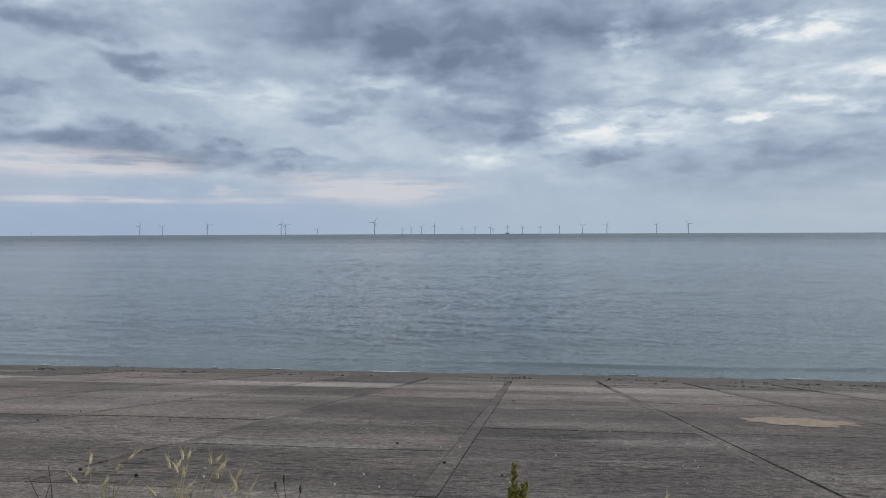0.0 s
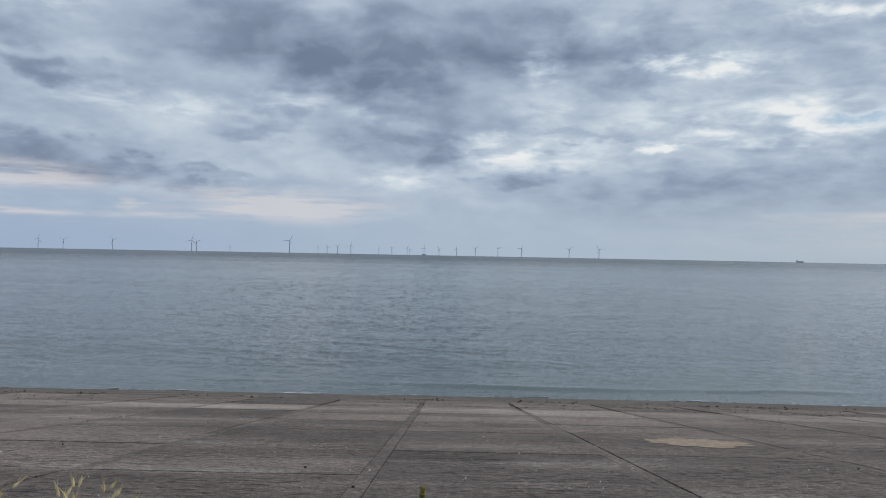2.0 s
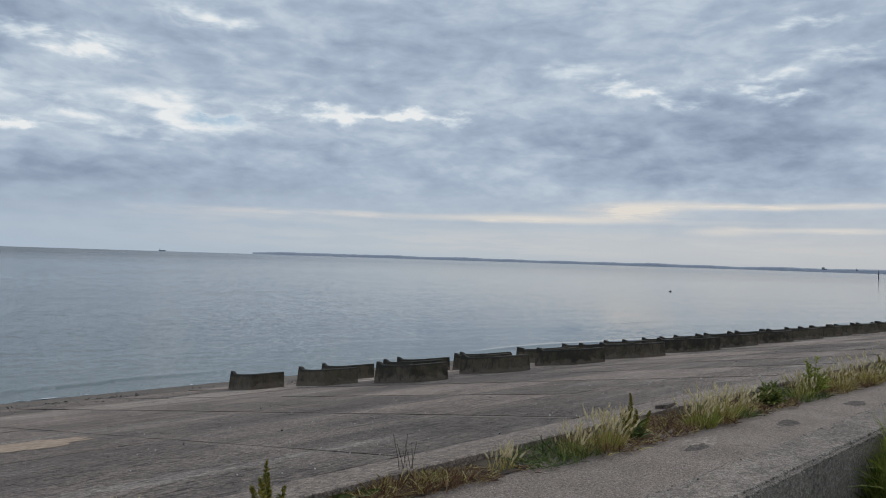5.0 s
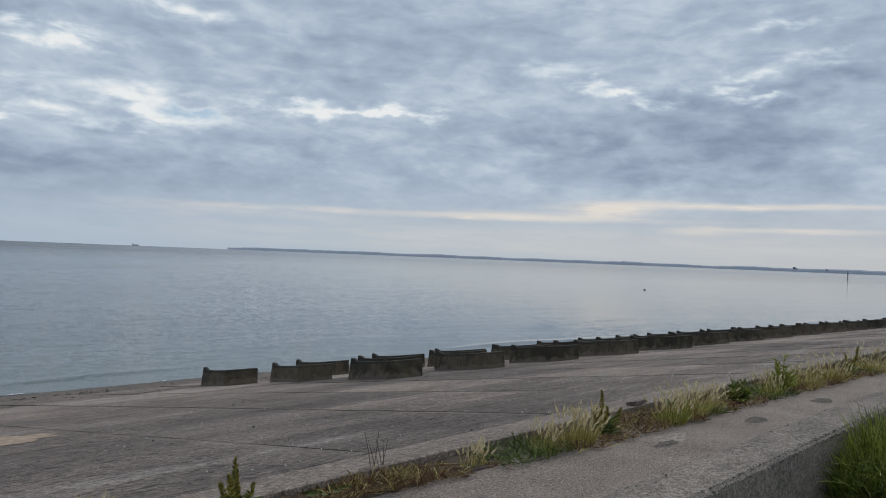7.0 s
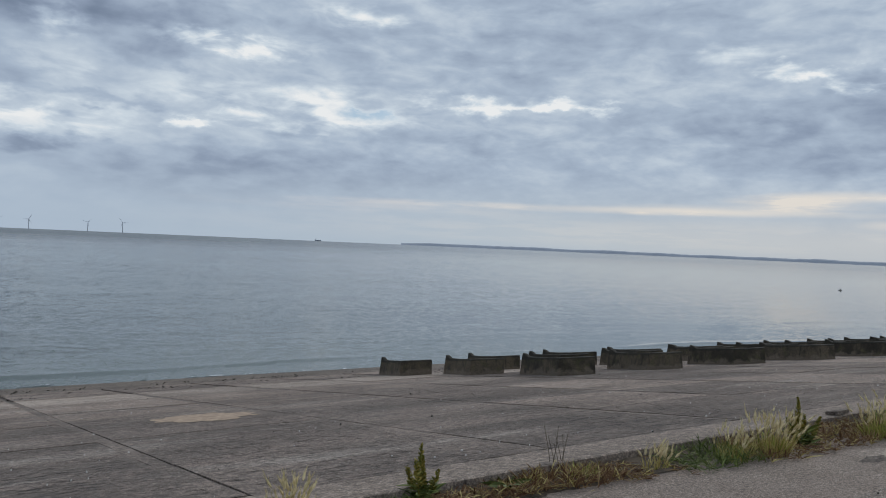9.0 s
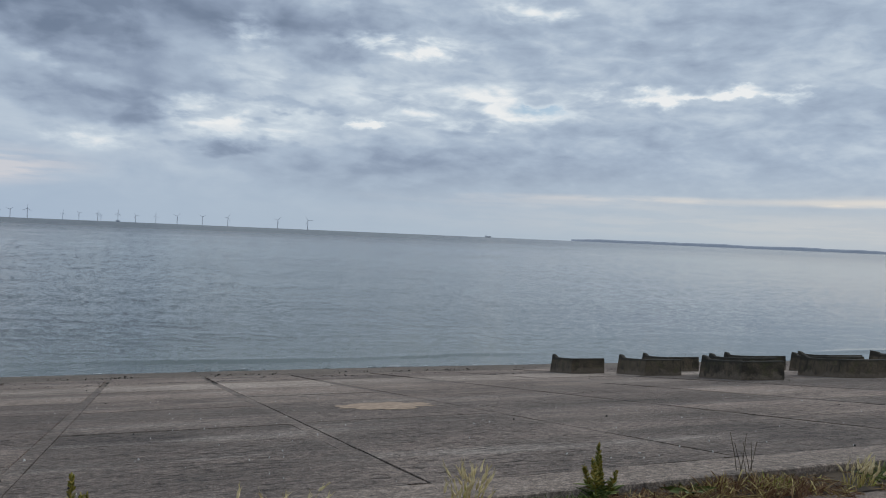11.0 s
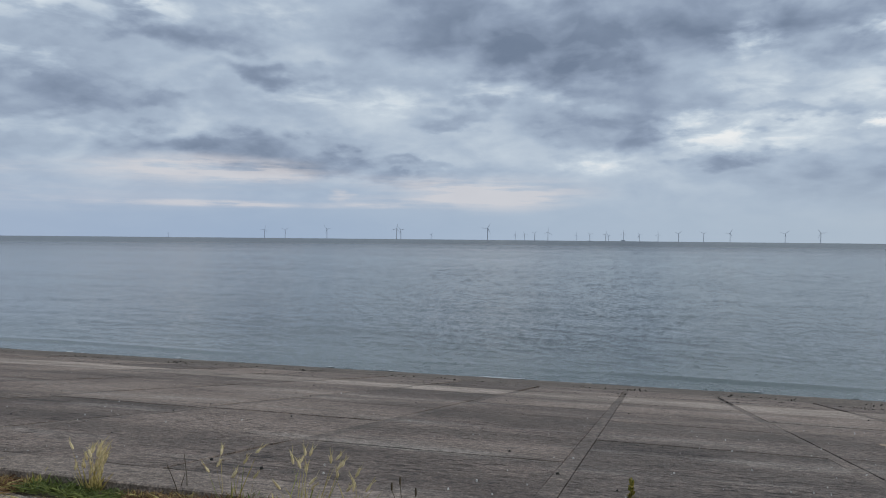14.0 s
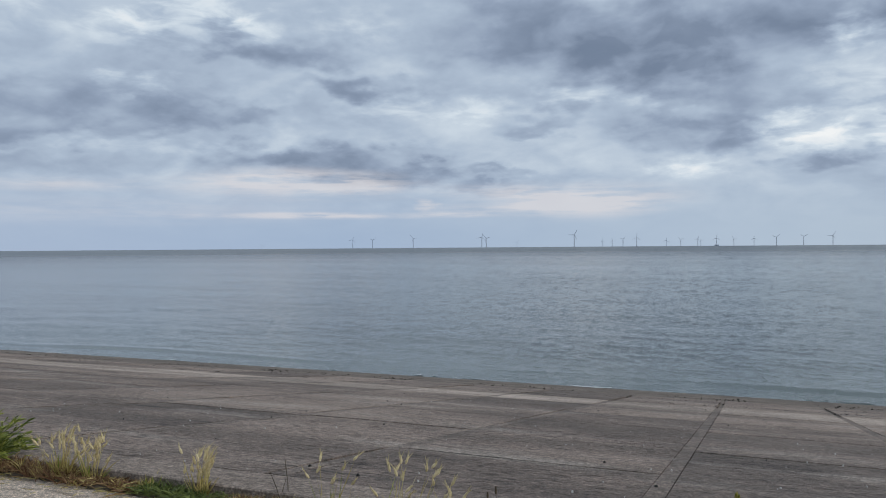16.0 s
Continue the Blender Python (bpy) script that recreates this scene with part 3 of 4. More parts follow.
for name, a, b, mat, label in (("path_west", -62, -3.2, PALE, "pale brushed concrete walkway along the sea wall"), ("path_east", -3.2, 92, PATH, "grey rough concrete walkway along the sea wall")):
    bm = bmesh.new()
    rows = []
    for k in (0.0, 0.2, 0.4, 0.6, 0.8, 1.0):
        rows.append([bm.verts.new((x, (wall_edge(x) - 0.05) * (1 - k) + (5.0 - bend(x)) * k, 0.008 * noise.noise((x * 0.7, k * 3, 5.0)))) for x in span(a, b, 0.8)])
    for p, q in zip(rows, rows[1:]):
        for i in range(len(p) - 1):
            bm.faces.new((p[i], p[i + 1], q[i + 1], q[i]))
    tagged(link_mesh(name, bm, mat), label, "walkway", kind="structure")


def patch_shape(x, y, rx, ry, mat, name, label, category, z=None, seed=0.0, sharp=1.0):
    """A thin flat patch with a ragged outline lying on the ground."""
    bm = bmesh.new()
    n = 90
    rings = []
    for r in (1.0, 0.75, 0.35):
        ring = []
        for k in range(n):
            a = k * math.tau / n
            q = r * (1 + 0.34 * noise.noise((math.cos(a) * 1.6 + seed, math.sin(a) * 1.6, seed)) + 0.30 * noise.noise((math.cos(a) * 5 + seed, math.sin(a) * 5, seed)))
            px, py = x + rx * q * math.cos(a), y + ry * q * math.sin(a)
            ring.append(bm.verts.new((px, py, (apron_z(px, py) if z is None else z) + 0.012 + 0.006 * (1 - r))))
        rings.append(ring)
    for a, b in zip(rings, rings[1:]):
        for k in range(n):
            bm.faces.new((a[k], a[(k + 1) % n], b[(k + 1) % n], b[k]))
    bm.faces.new(rings[-1])
    return tagged(link_mesh(name, bm, mat), label, category)


patch_shape(4.45, 13.2, 0.85, 0.8, SAND, "sand_patch", "pale yellow blown sand lying on the apron", "sand", seed=2.0)
for x, y, r in ((10.95, 3.56, 0.26), (13.4, 3.4, 0.28)):
    patch_shape(x, y, r, r * 0.45, PATCH, "repair_patch", "dark round mortar repair in the walkway", "patch", -0.008, x)


patch_shape(8.95, 3.84, 0.36, 0.13, SCUFF, "cement_scuff", "pale smear of cement on the walkway", "patch", -0.010, 5.0)
patch_shape(8.62, 3.74, 0.24, 0.08, PATCH, "repair_patch", "dark ragged mortar repair beside a pale smear", "patch", -0.007, 6.0)

# sea wall, between the walkway and the bank behind
bm = bmesh.new()
profile = [(0.0, -0.02), (0.0, 0.31), (-0.025, 0.345), (-0.24, 0.36), (-0.45, 0.352), (-0.49, 0.32), (-0.52, -1.4)]
rows = []
for dy, z in profile:
    rows.append([bm.verts.new((x, wall_edge(x) + dy + 0.010 * noise.noise((x * 5, z * 9 + dy * 7, 1.0)), z + 0.012 * noise.noise((x * 3, dy * 9, 2.0)))) for x in [*span(-62, -12, 1.0), *span(-11.9, 20, 0.16), *span(20.5, 92, 0.8)]])
for a, b in zip(rows, rows[1:]):
    for i in range(len(a) - 1):
        bm.faces.new((a[i], a[i + 1], b[i + 1], b[i]))
tagged(link_mesh("wall_sea", bm, WALL), "low rough concrete sea wall with exposed aggregate", "wall", kind="structure")

# pebbles of the aggregate stand out along the worn edges of the wall
random.seed(91)
verts, faces = [], []
for k in range(5200):
    x = random.uniform(-8, 14)
    at = random.choice((-0.005, -0.46, -0.49, -0.475, random.uniform(-0.48, 0.0)))
    dy = at + random.gauss(0, 0.012)
    z = 0.352 - (0.03 if dy > -0.02 or dy < -0.475 else 0.0) + random.uniform(-0.012, 0.004)
    r = random.uniform(0.004, 0.013)
    c = Vector((x, wall_edge(x) + dy, z))
    o = len(verts)
    for d in ((1, 0, 0), (0, 1, 0), (-1, 0, 0), (0, -1, 0), (0, 0, 0.8), (0, 0, -0.8)):
        verts.append(tuple(c + Vector(d) * r * random.uniform(0.7, 1.2)))
    for a, b in ((0, 1), (1, 2), (2, 3), (3, 0)):
        faces += [(o + a, o + b, o + 4), (o + b, o + a, o + 5)]
me = bpy.data.meshes.new("aggregate")
me.from_pydata(verts, [], faces)
me.materials.append(plain("pebble_aggregate", (0.12, 0.10, 0.08), (0.50, 0.44, 0.37), 40, 0.8, (1, 1, 1), 1.2))
tagged(new("aggregate", me), "exposed pebbles in the worn wall edge", "aggregate", kind="stuff")

# bank behind the wall, on which the camera stands
bm = bmesh.new()
xs = [-600.0, -200, -80, *span(-62, 92, 1.0), 200, 600]
rows = []
for d, z in ((400.0, 0.6), (60.0, 0.5), (14.0, 0.45), (4.0, 0.43), (2.7, 0.42), (2.0, 0.38), (1.5, 0.1), (1.0, -0.35), (0.65, -0.6), (0.49, -0.62)):
    rows.append([bm.verts.new((x, wall_edge(x) - d, z + 0.05 * noise.noise((x * 0.5, d * 0.8, 0.0)) - (1.0 if abs(x) > 150 else 0.0))) for x in xs])
for a, b in zip(rows, rows[1:]):
    for i in range(len(xs) - 1):
        bm.faces.new((a[i], a[i + 1], b[i + 1], b[i]))
tagged(link_mesh("ground_bank", bm, TURF), "rough grass bank behind the sea wall", "grass bank", kind="structure")

# ---- wave-breaker blocks ----


def block_mesh():
    """A bent upright wall: two arms, battered faces, top following half the slope."""
    apex, tip, end = Vector((0, 0)), Vector((0.35, 2.1)), Vector((1.02, -0.42))
    line = [apex.lerp(tip, k) for k in (1.0, 0.93, 0.85, 0.66, 0.5, 0.33, 0.16)] + [apex] + [apex.lerp(end, k / 4) for k in range(1, 5)]
    bm = bmesh.new()
    rings = []
    for i, p in enumerate(line):
        a, b = line[max(i - 1, 0)], line[min(i + 1, len(line) - 1)]
        d = (b - a).normalized()
        s = Vector((-d.y, d.x))
        g = -SLOPE * p.y
        top = 0.55 - 0.145 * p.y + (0.13 if i == 0 else 0.10 if i == 1 else 0.01 if i == 2 else 0.0)
        ring = []
        for off, z in ((-0.17, g - 0.15), (-0.145, g + 0.05), (-0.07, top - 0.02), (-0.05, top), (0.05, top), (0.07, top - 0.02), (0.145, g + 0.05), (0.17, g - 0.15)):
            q = p + s * off
            j = 0.012 * noise.noise((q.x * 3, q.y * 3, z * 5))
            ring.append(bm.verts.new((q.x + j, q.y + j, z + j)))
        rings.append(ring)
    for a, b in zip(rings, rings[1:]):
        for k in range(7):
            bm.faces.new((a[k], a[k + 1], b[k + 1], b[k]))
    bm.faces.new(rings[0])
    bm.faces.new(rings[-1][::-1])
    bmesh.ops.recalc_face_normals(bm, faces=bm.faces)
    return bm


first = tagged(link_mesh("wave_block", block_mesh(), BLOCK), "dark algae-stained concrete wave-breaker block on the apron", "sea defence", "rows of wave-breaker blocks")
spots = []
for r, (x0, u0, count) in enumerate(((16.2, 17.0, 24), (15.8, 20.8, 23), (15.2, 23.9, 23))):
    for i in range(count):
        spots.append((x0 + 0.18 + 3.55 * i + random.uniform(-0.08, 0.08), u0 - 0.12 - min(1.6, 0.4 * i) + random.uniform(-0.1, 0.1)))
spots[47] = (15.05, 23.8)
for k, (x, u) in enumerate(spots):
    y = u - bend(x)
    m = pose(x, y, apron_z(x, y), 0, 0, random.uniform(-2, 2) - math.degrees(math.atan(0.0022 * min(x, 90))) * 0.8)
    if k == 0:
        first.matrix_world = m
    else:
        copy_thing(first, m)

# ---- far things ----


def turbine(azimuth, hub, reach, spin, dist=4500.0, base=False, haze_tone=HAZED_STEEL):
    """An offshore wind turbine: hub and reach are degrees of height at that distance."""
    k = dist * math.tan(radians(1))
    p = bearing(azimuth) * dist
    ob = thing("wind_turbine", (p.x, p.y, SEA), "distant grey three-bladed wind turbine standing in the sea", "wind turbine", "offshore wind farm", -azimuth)
    h, r = hub * k, reach * k
    bm = bmesh.new()
    tube(bm, [(0, 0, -2), (0, 0, h * 0.5), (0, 0, h)], [h * 0.034, h * 0.028, h * 0.02], 8)
    part("tower", bm, haze_tone, ob)
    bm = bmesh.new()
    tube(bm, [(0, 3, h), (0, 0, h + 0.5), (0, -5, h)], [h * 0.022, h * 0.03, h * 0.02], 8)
    part("nacelle", bm, haze_tone, ob)
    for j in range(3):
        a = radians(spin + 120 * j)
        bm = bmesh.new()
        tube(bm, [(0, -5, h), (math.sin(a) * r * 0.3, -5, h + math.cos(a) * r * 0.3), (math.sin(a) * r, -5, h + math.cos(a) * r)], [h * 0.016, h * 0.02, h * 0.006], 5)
        part("blade", bm, haze_tone, ob)
    if base:
        bm = bmesh.new()
        bmesh.ops.create_cube(bm, size=1, matrix=pose(0, 0, h * 0.08) @ Matrix.Diagonal((h * 0.5, h * 0.2, h * 0.16, 1)))
        part("platform", bm, haze_tone, ob, "squat service platform")
    return ob


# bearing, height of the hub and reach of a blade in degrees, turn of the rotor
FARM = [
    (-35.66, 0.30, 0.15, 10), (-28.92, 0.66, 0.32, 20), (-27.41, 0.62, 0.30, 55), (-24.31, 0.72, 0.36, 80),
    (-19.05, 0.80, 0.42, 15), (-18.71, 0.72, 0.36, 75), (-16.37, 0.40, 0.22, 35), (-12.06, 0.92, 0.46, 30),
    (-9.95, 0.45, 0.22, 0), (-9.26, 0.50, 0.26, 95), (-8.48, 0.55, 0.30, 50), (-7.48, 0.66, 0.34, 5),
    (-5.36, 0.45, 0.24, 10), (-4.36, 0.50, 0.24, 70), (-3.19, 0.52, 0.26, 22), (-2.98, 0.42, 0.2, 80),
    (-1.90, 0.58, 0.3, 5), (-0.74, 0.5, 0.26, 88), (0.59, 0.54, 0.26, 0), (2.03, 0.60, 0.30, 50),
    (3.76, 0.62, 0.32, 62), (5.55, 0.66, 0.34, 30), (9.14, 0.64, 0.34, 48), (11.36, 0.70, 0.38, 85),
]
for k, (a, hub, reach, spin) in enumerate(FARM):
    # the western and smallest turbines take the colour with more haze in it
    turbine(a, hub, reach, spin, 4500 - 37 * (k % 8), k == 16, HAZIER_STEEL if a < -22.5 or hub < 0.48 else HAZED_STEEL)

# low coast across the bay
bm = bmesh.new()
lows, tops = [], []
for i in range(241):
    a = 31.4 + 75.0 * i / 240
    grow = min(1.0, (a - 31.4) / 3.0)
    rise = 10 + 14 * grow * (0.55 + 0.45 * noise.noise((a * 0.35, 0.0, 0.0))) + 2.5 * noise.noise((a * 3.1, 2.0, 0.0)) + max(0.0, (a - 70) * 0.35)
    p = bearing(a)
    d = 4650 - max(0.0, a - 66) * 45
    lows.append([bm.verts.new((p.x * d, p.y * d, SEA - 1)), bm.verts.new((p.x * (d + 230), p.y * (d + 230), SEA - 1))])
    tops.append([bm.verts.new((p.x * (d + 25), p.y * (d + 25), SEA + rise * 0.7)), bm.verts.new((p.x * (d + 90), p.y * (d + 90), SEA + rise))])
for i in range(240):
    bm.faces.new((lows[i][0], lows[i + 1][0], tops[i + 1][0], tops[i][0]))
    bm.faces.new((tops[i][0], tops[i + 1][0], tops[i + 1][1], tops[i][1]))
    bm.faces.new((tops[i][1], tops[i + 1][1], lows[i + 1][1], lows[i][1]))
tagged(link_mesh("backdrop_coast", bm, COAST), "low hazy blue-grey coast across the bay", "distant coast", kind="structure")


def far_block(azimuth, dist, wide, high, base, name, label, category):
    """A far building: body with a lower wing."""
    p = bearing(azimuth) * dist
    ob = thing(name, (p.x, p.y, SEA + base), label, category, "", -azimuth)
    bm = bmesh.new()
    bmesh.ops.create_cube(bm, size=1, matrix=pose(0, 0, high / 2) @ Matrix.Diagonal((wide, wide * 0.6, high, 1)))
    bmesh.ops.bevel(bm, geom=list(bm.edges), offset=wide * 0.05, segments=1)
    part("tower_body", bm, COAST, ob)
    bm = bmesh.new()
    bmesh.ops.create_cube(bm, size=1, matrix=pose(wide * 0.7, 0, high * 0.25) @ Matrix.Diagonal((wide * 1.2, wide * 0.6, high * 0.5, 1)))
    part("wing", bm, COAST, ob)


far_block(72.7, 4300, 14, 12, 12, "tower_block", "distant grey tower block on the far coast", "building")
far_block(74.7, 4200, 6, 11, 10, "tower_block", "small distant tower on the far coast", "building")

for a, d, h in ((76.0, 900.0, 10.0),):
    p = bearing(a) * d
    ob = thing("beacon_post", (p.x, p.y, SEA), "thin dark navigation post standing in the sea", "beacon")
    bm = bmesh.new()
    tube(bm, [(0, 0, -2), (0, 0, h * 0.55), (0, 0, h)], [0.55, 0.4, 0.12], 8)
    part("post", bm, HULL, ob)
    bm = bmesh.new()
    tube(bm, [(0, 0, h * 0.5), (0, 0, h * 0.56)], [1.0, 1.0], 8)
    part("collar", bm, HULL, ob)


def ship(azimuth, dist, length):
    p = bearing(azimuth) * dist
    ob = thing("cargo_ship", (p.x, p.y, SEA), "far hazy grey cargo ship on the horizon", "ship", "", -azimuth)
    bm = bmesh.new()
    v = [bm.verts.new(q) for q in ((-0.5 * length, -6, 0), (0.46 * length, -6, 0), (0.46 * length, 6, 0), (-0.5 * length, 6, 0),
                                   (-0.52 * length, -7, 6), (0.52 * length, -7, 7), (0.52 * length, 7, 7), (-0.52 * length, 7, 6))]
    for f in ((0, 1, 5, 4), (1, 2, 6, 5), (2, 3, 7, 6), (3, 0, 4, 7), (4, 5, 6, 7)):
        bm.faces.new([v[k] for k in f])
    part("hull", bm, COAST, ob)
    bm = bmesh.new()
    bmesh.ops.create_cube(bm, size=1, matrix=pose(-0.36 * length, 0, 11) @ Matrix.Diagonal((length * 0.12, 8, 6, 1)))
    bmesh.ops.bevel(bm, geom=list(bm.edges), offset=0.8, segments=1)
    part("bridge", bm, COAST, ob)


ship(25.1, 4600, 36)

buoy = thing("mooring_buoy", (192.0, 98.8, SEA), "small dark mooring buoy floating on the calm sea", "buoy")
bm = bmesh.new()
bmesh.ops.create_uvsphere(bm, u_segments=16, v_segments=10, radius=0.42, matrix=Matrix.Diagonal((1.25, 1.0, 0.55, 1)))
part("float_body", bm, HULL, buoy, "", True)
bm = bmesh.new()
tube(bm, [(0.22, 0, 0.12), (0.26, 0, 0.42)], [0.12, 0.08], 8)
part("eye_post", bm, HULL, buoy)

# ---- plants along the kerb ----


def barley(x, y, n, high, wide, seed, green=0.3, heads=True):
    """A tuft of wall barley: straw and green blades, and nodding bearded heads."""
    random.seed(seed)
    ob = thing("grass_tuft", (x, y, 0.0), "tuft of straw-coloured wild barley with bearded heads" if heads else "low tuft of dry yellow-green grass", "grass", "weeds along the kerb")
    dry, wet = bmesh.new(), bmesh.new()
    for k in range(int(n * 1.7)):
        a, r = random.uniform(0, math.tau), random.random() ** 0.6
        b = Vector((math.cos(a) * wide * 0.4 * r, math.sin(a) * wide * 0.22 * r, 0))
        lean = Vector((random.gauss(0.03, 0.075), random.gauss(0, 0.07), 0)) + Vector((b.x * 0.7, b.y * 0.7, 0))
        h = high * random.uniform(0.45, 1.0)
        t = b + lean * (h / 0.35) + Vector((0, 0, h))
        leafy = random.random()
        if leafy < (0.55 if n < 50 else 0.74) or not heads:
            short = b + (t - b) * random.uniform(0.4, 0.85)
            blade(wet if random.random() < green else dry, b, short, random.uniform(0.008, 0.016), random.uniform(0, 0.5))
        else:
            blade(dry if random.random() > green * 0.6 else wet, b, t, 0.007, 0.05)
            nod = (t - b).normalized() + Vector((random.uniform(-0.5, 0.7), random.uniform(-0.3, 0.3), -0.1))
            e = t + nod.normalized() * random.uniform(0.05, 0.085)
            head = bmesh.new()
            tube(head, [t, t.lerp(e, 0.4), e], [0.006, 0.0125, 0.005], 5)
            for _ in range(7):
                q = t.lerp(e, random.uniform(0.2, 1.0))
                blade(head, q, q + (nod.normalized() + Vector((random.uniform(-0.45, 0.45), random.uniform(-0.45, 0.45), random.uniform(-0.2, 0.4)))) * random.uniform(0.035, 0.07), 0.004)
            part("seed_head", head, SEED, ob)
    tagged(part("straw_foliage", dry, STRAW, ob), kind="stuff")
    tagged(part("green_foliage", wet, LIME, ob), kind="stuff")
    return ob


def dock(x, y, high, spikes, seed, spread=0.14, leafmat=None, spikemat=None):
    """A dock: upright seed spikes over long leaves."""
    random.seed(seed)
    ob = thing("dock_plant", (x, y, 0.0), "green dock weed with upright brownish seed spikes", "plant", "weeds along the kerb")
    leaves = bmesh.new()
    for k in range(spikes * 9):
        a = random.uniform(0, math.tau)
        h = random.uniform(0.1, 0.6) * high
        b = Vector((random.uniform(-1, 1) * spread * 0.4, random.uniform(-1, 1) * spread * 0.3, h * random.uniform(0, 0.7)))
        blade(leaves, b, b + Vector((math.cos(a) * 0.13, math.sin(a) * 0.10, random.uniform(0.03, 0.14))), random.uniform(0.015, 0.035), 0.4)
    for s in range(spikes):
        h = high * (1.0 if s == 0 else random.uniform(0.55, 0.85))
        top = Vector((random.uniform(-1, 1) * spread * (s > 0), random.uniform(-0.5, 0.5) * spread, h))
        foot = top * 0.25
        foot.z = 0
        bm = bmesh.new()
        tube(bm, [foot, foot.lerp(top, 0.5), top], [0.006, 0.005, 0.002], 5)
        for k in range(int(150 * h / 0.5)):
            f = 0.35 + 0.65 * random.random()
            q = foot.lerp(top, f)
            r = 0.055 * (1.15 - f) + 0.008
            a = random.uniform(0, math.tau)
            blade(bm, q, q + Vector((math.cos(a) * r, math.sin(a) * r, random.uniform(0.012, 0.035))), random.uniform(0.010, 0.018))
        part("seed_spike", bm, spikemat or DOCK, ob)
    tagged(part("foliage", leaves, leafmat or GREEN, ob), kind="stuff")
    return ob


def bush(x, y, high, wide, n, seed, label, mats, name="weed_bush"):
    """A rounded, ragged weed: many stems with small leaves."""
    random.seed(seed)
    ob = thing(name, (x, y, 0.0), label, "plant", "weeds along the kerb")
    stems, leaves, light = bmesh.new(), bmesh.new(), bmesh.new()
    for k in range(n):
        a, r = random.uniform(0, math.tau), random.random() ** 0.5
        clump = 1 + 0.55 * noise.noise((math.cos(a) * r * 2.2 + seed, math.sin(a) * r * 2.2, seed))
        t = Vector((math.cos(a) * wide * 0.5 * r * clump, math.sin(a) * wide * 0.32 * r, high * clump * (1.05 - 0.75 * r * r) * random.uniform(0.4, 1.22)))
        b = Vector((t.x * 0.15, t.y * 0.15, 0))
        mid = b.lerp(t, 0.5) + Vector((0, 0, high * 0.1))
        tube(stems, [b, mid, t], [0.005, 0.004, 0.0015], 4)
        for j in range(36):
            f = random.uniform(0.2, 1.0)
            q = b.lerp(mid, f * 2) if f < 0.5 else mid.lerp(t, f * 2 - 1)
            d = (t - b).normalized() * 0.8 + Vector((random.uniform(-1, 1), random.uniform(-1, 1), random.uniform(-0.5, 0.7))) * 0.9
            blade(leaves if random.random() < 0.65 else light, q, q + d * random.uniform(0.025, 0.075), random.uniform(0.008, 0.018), 0.3)
    tagged(part("stem_tangle", stems, mats[2], ob), kind="stuff")
    tagged(part("foliage", leaves, mats[0], ob), kind="stuff")
    tagged(part("young_foliage", light, mats[1], ob), kind="stuff")
    return ob


def rosette(x, y, r, seed):
    """A flat rosette of broad dark leaves."""
    random.seed(seed)
    ob = thing("leaf_rosette", (x, y, 0.0), "low rosette of broad dark green leaves", "plant", "weeds along the kerb")
    for k in range(9):
        a = k * math.tau / 9 + random.uniform(-0.2, 0.2)
        bm = bmesh.new()
        blade(bm, (0, 0, 0.02), (math.cos(a) * r, math.sin(a) * r * 0.7, random.uniform(0.08, 0.16)), r * 0.36, 0.5, 0.12)
        part("leaf", bm, GREEN, ob)


def stalks(x, y, high, n, seed, plantain=False):
    """A few bare dark stalks."""
    random.seed(seed)
    ob = thing("dry_stalks", (x, y, 0.0), "thin dark dry weed stalks", "plant", "weeds along the kerb")
    for k in range(n):
        b = Vector((random.uniform(-0.12, 0.12), random.uniform(-0.05, 0.05), 0))
        t = b + Vector((random.uniform(-0.12, 0.12), random.uniform(-0.08, 0.08), high * random.uniform(0.6, 1.0)))
        bm = bmesh.new()
        tube(bm, [b, b.lerp(t, 0.5) + Vector((0.01, 0, 0)), t], [0.004, 0.003, 0.002], 4)
        if plantain:
            tube(bm, [t, t + Vector((0, 0, 0.03)), t + Vector((0, 0, 0.055))], [0.006, 0.009, 0.004], 6)
        part("stalk", bm, STEM, ob)


ROW = 4.84     # the weeds grow in the joint between walkway and kerb


def row_y(x):
    return ROW - bend(x)


def stand_y(x):
    """Where the larger weeds root: they spread over the walkway's edge farther east."""
    return row_y(x) - max(0.0, min((x - 4.6) * 0.13, 0.34)) - 0.03 * max(0.0, min(x, 22.0) - 7.0)


# soil and litter in the joint, one sheet with a ragged edge
bm = bmesh.new()
grid(bm, span(-40, 60, 0.12), [4.50, 4.66, 4.80, 4.91],
     lambda x, u: 0.012 + 0.035 * max(0.0, (u - 4.55) / 0.35) + 0.02 * noise.noise((x * 6, u * 9, 0.0)) - (0.03 if u < 4.55 and noise.noise((x * 1.7, 8.0, 0.0)) > -0.1 else 0))
for v in bm.verts:
    v.co.y += (4.91 - v.co.y - bend(v.co.x)) * 0.5 * max(0.0, min((5.0 - v.co.x) / 3.0, 1.0))
tagged(link_mesh("soil_strip", bm, SOIL), "strip of dry soil and plant litter along the kerb", "soil", kind="stuff")

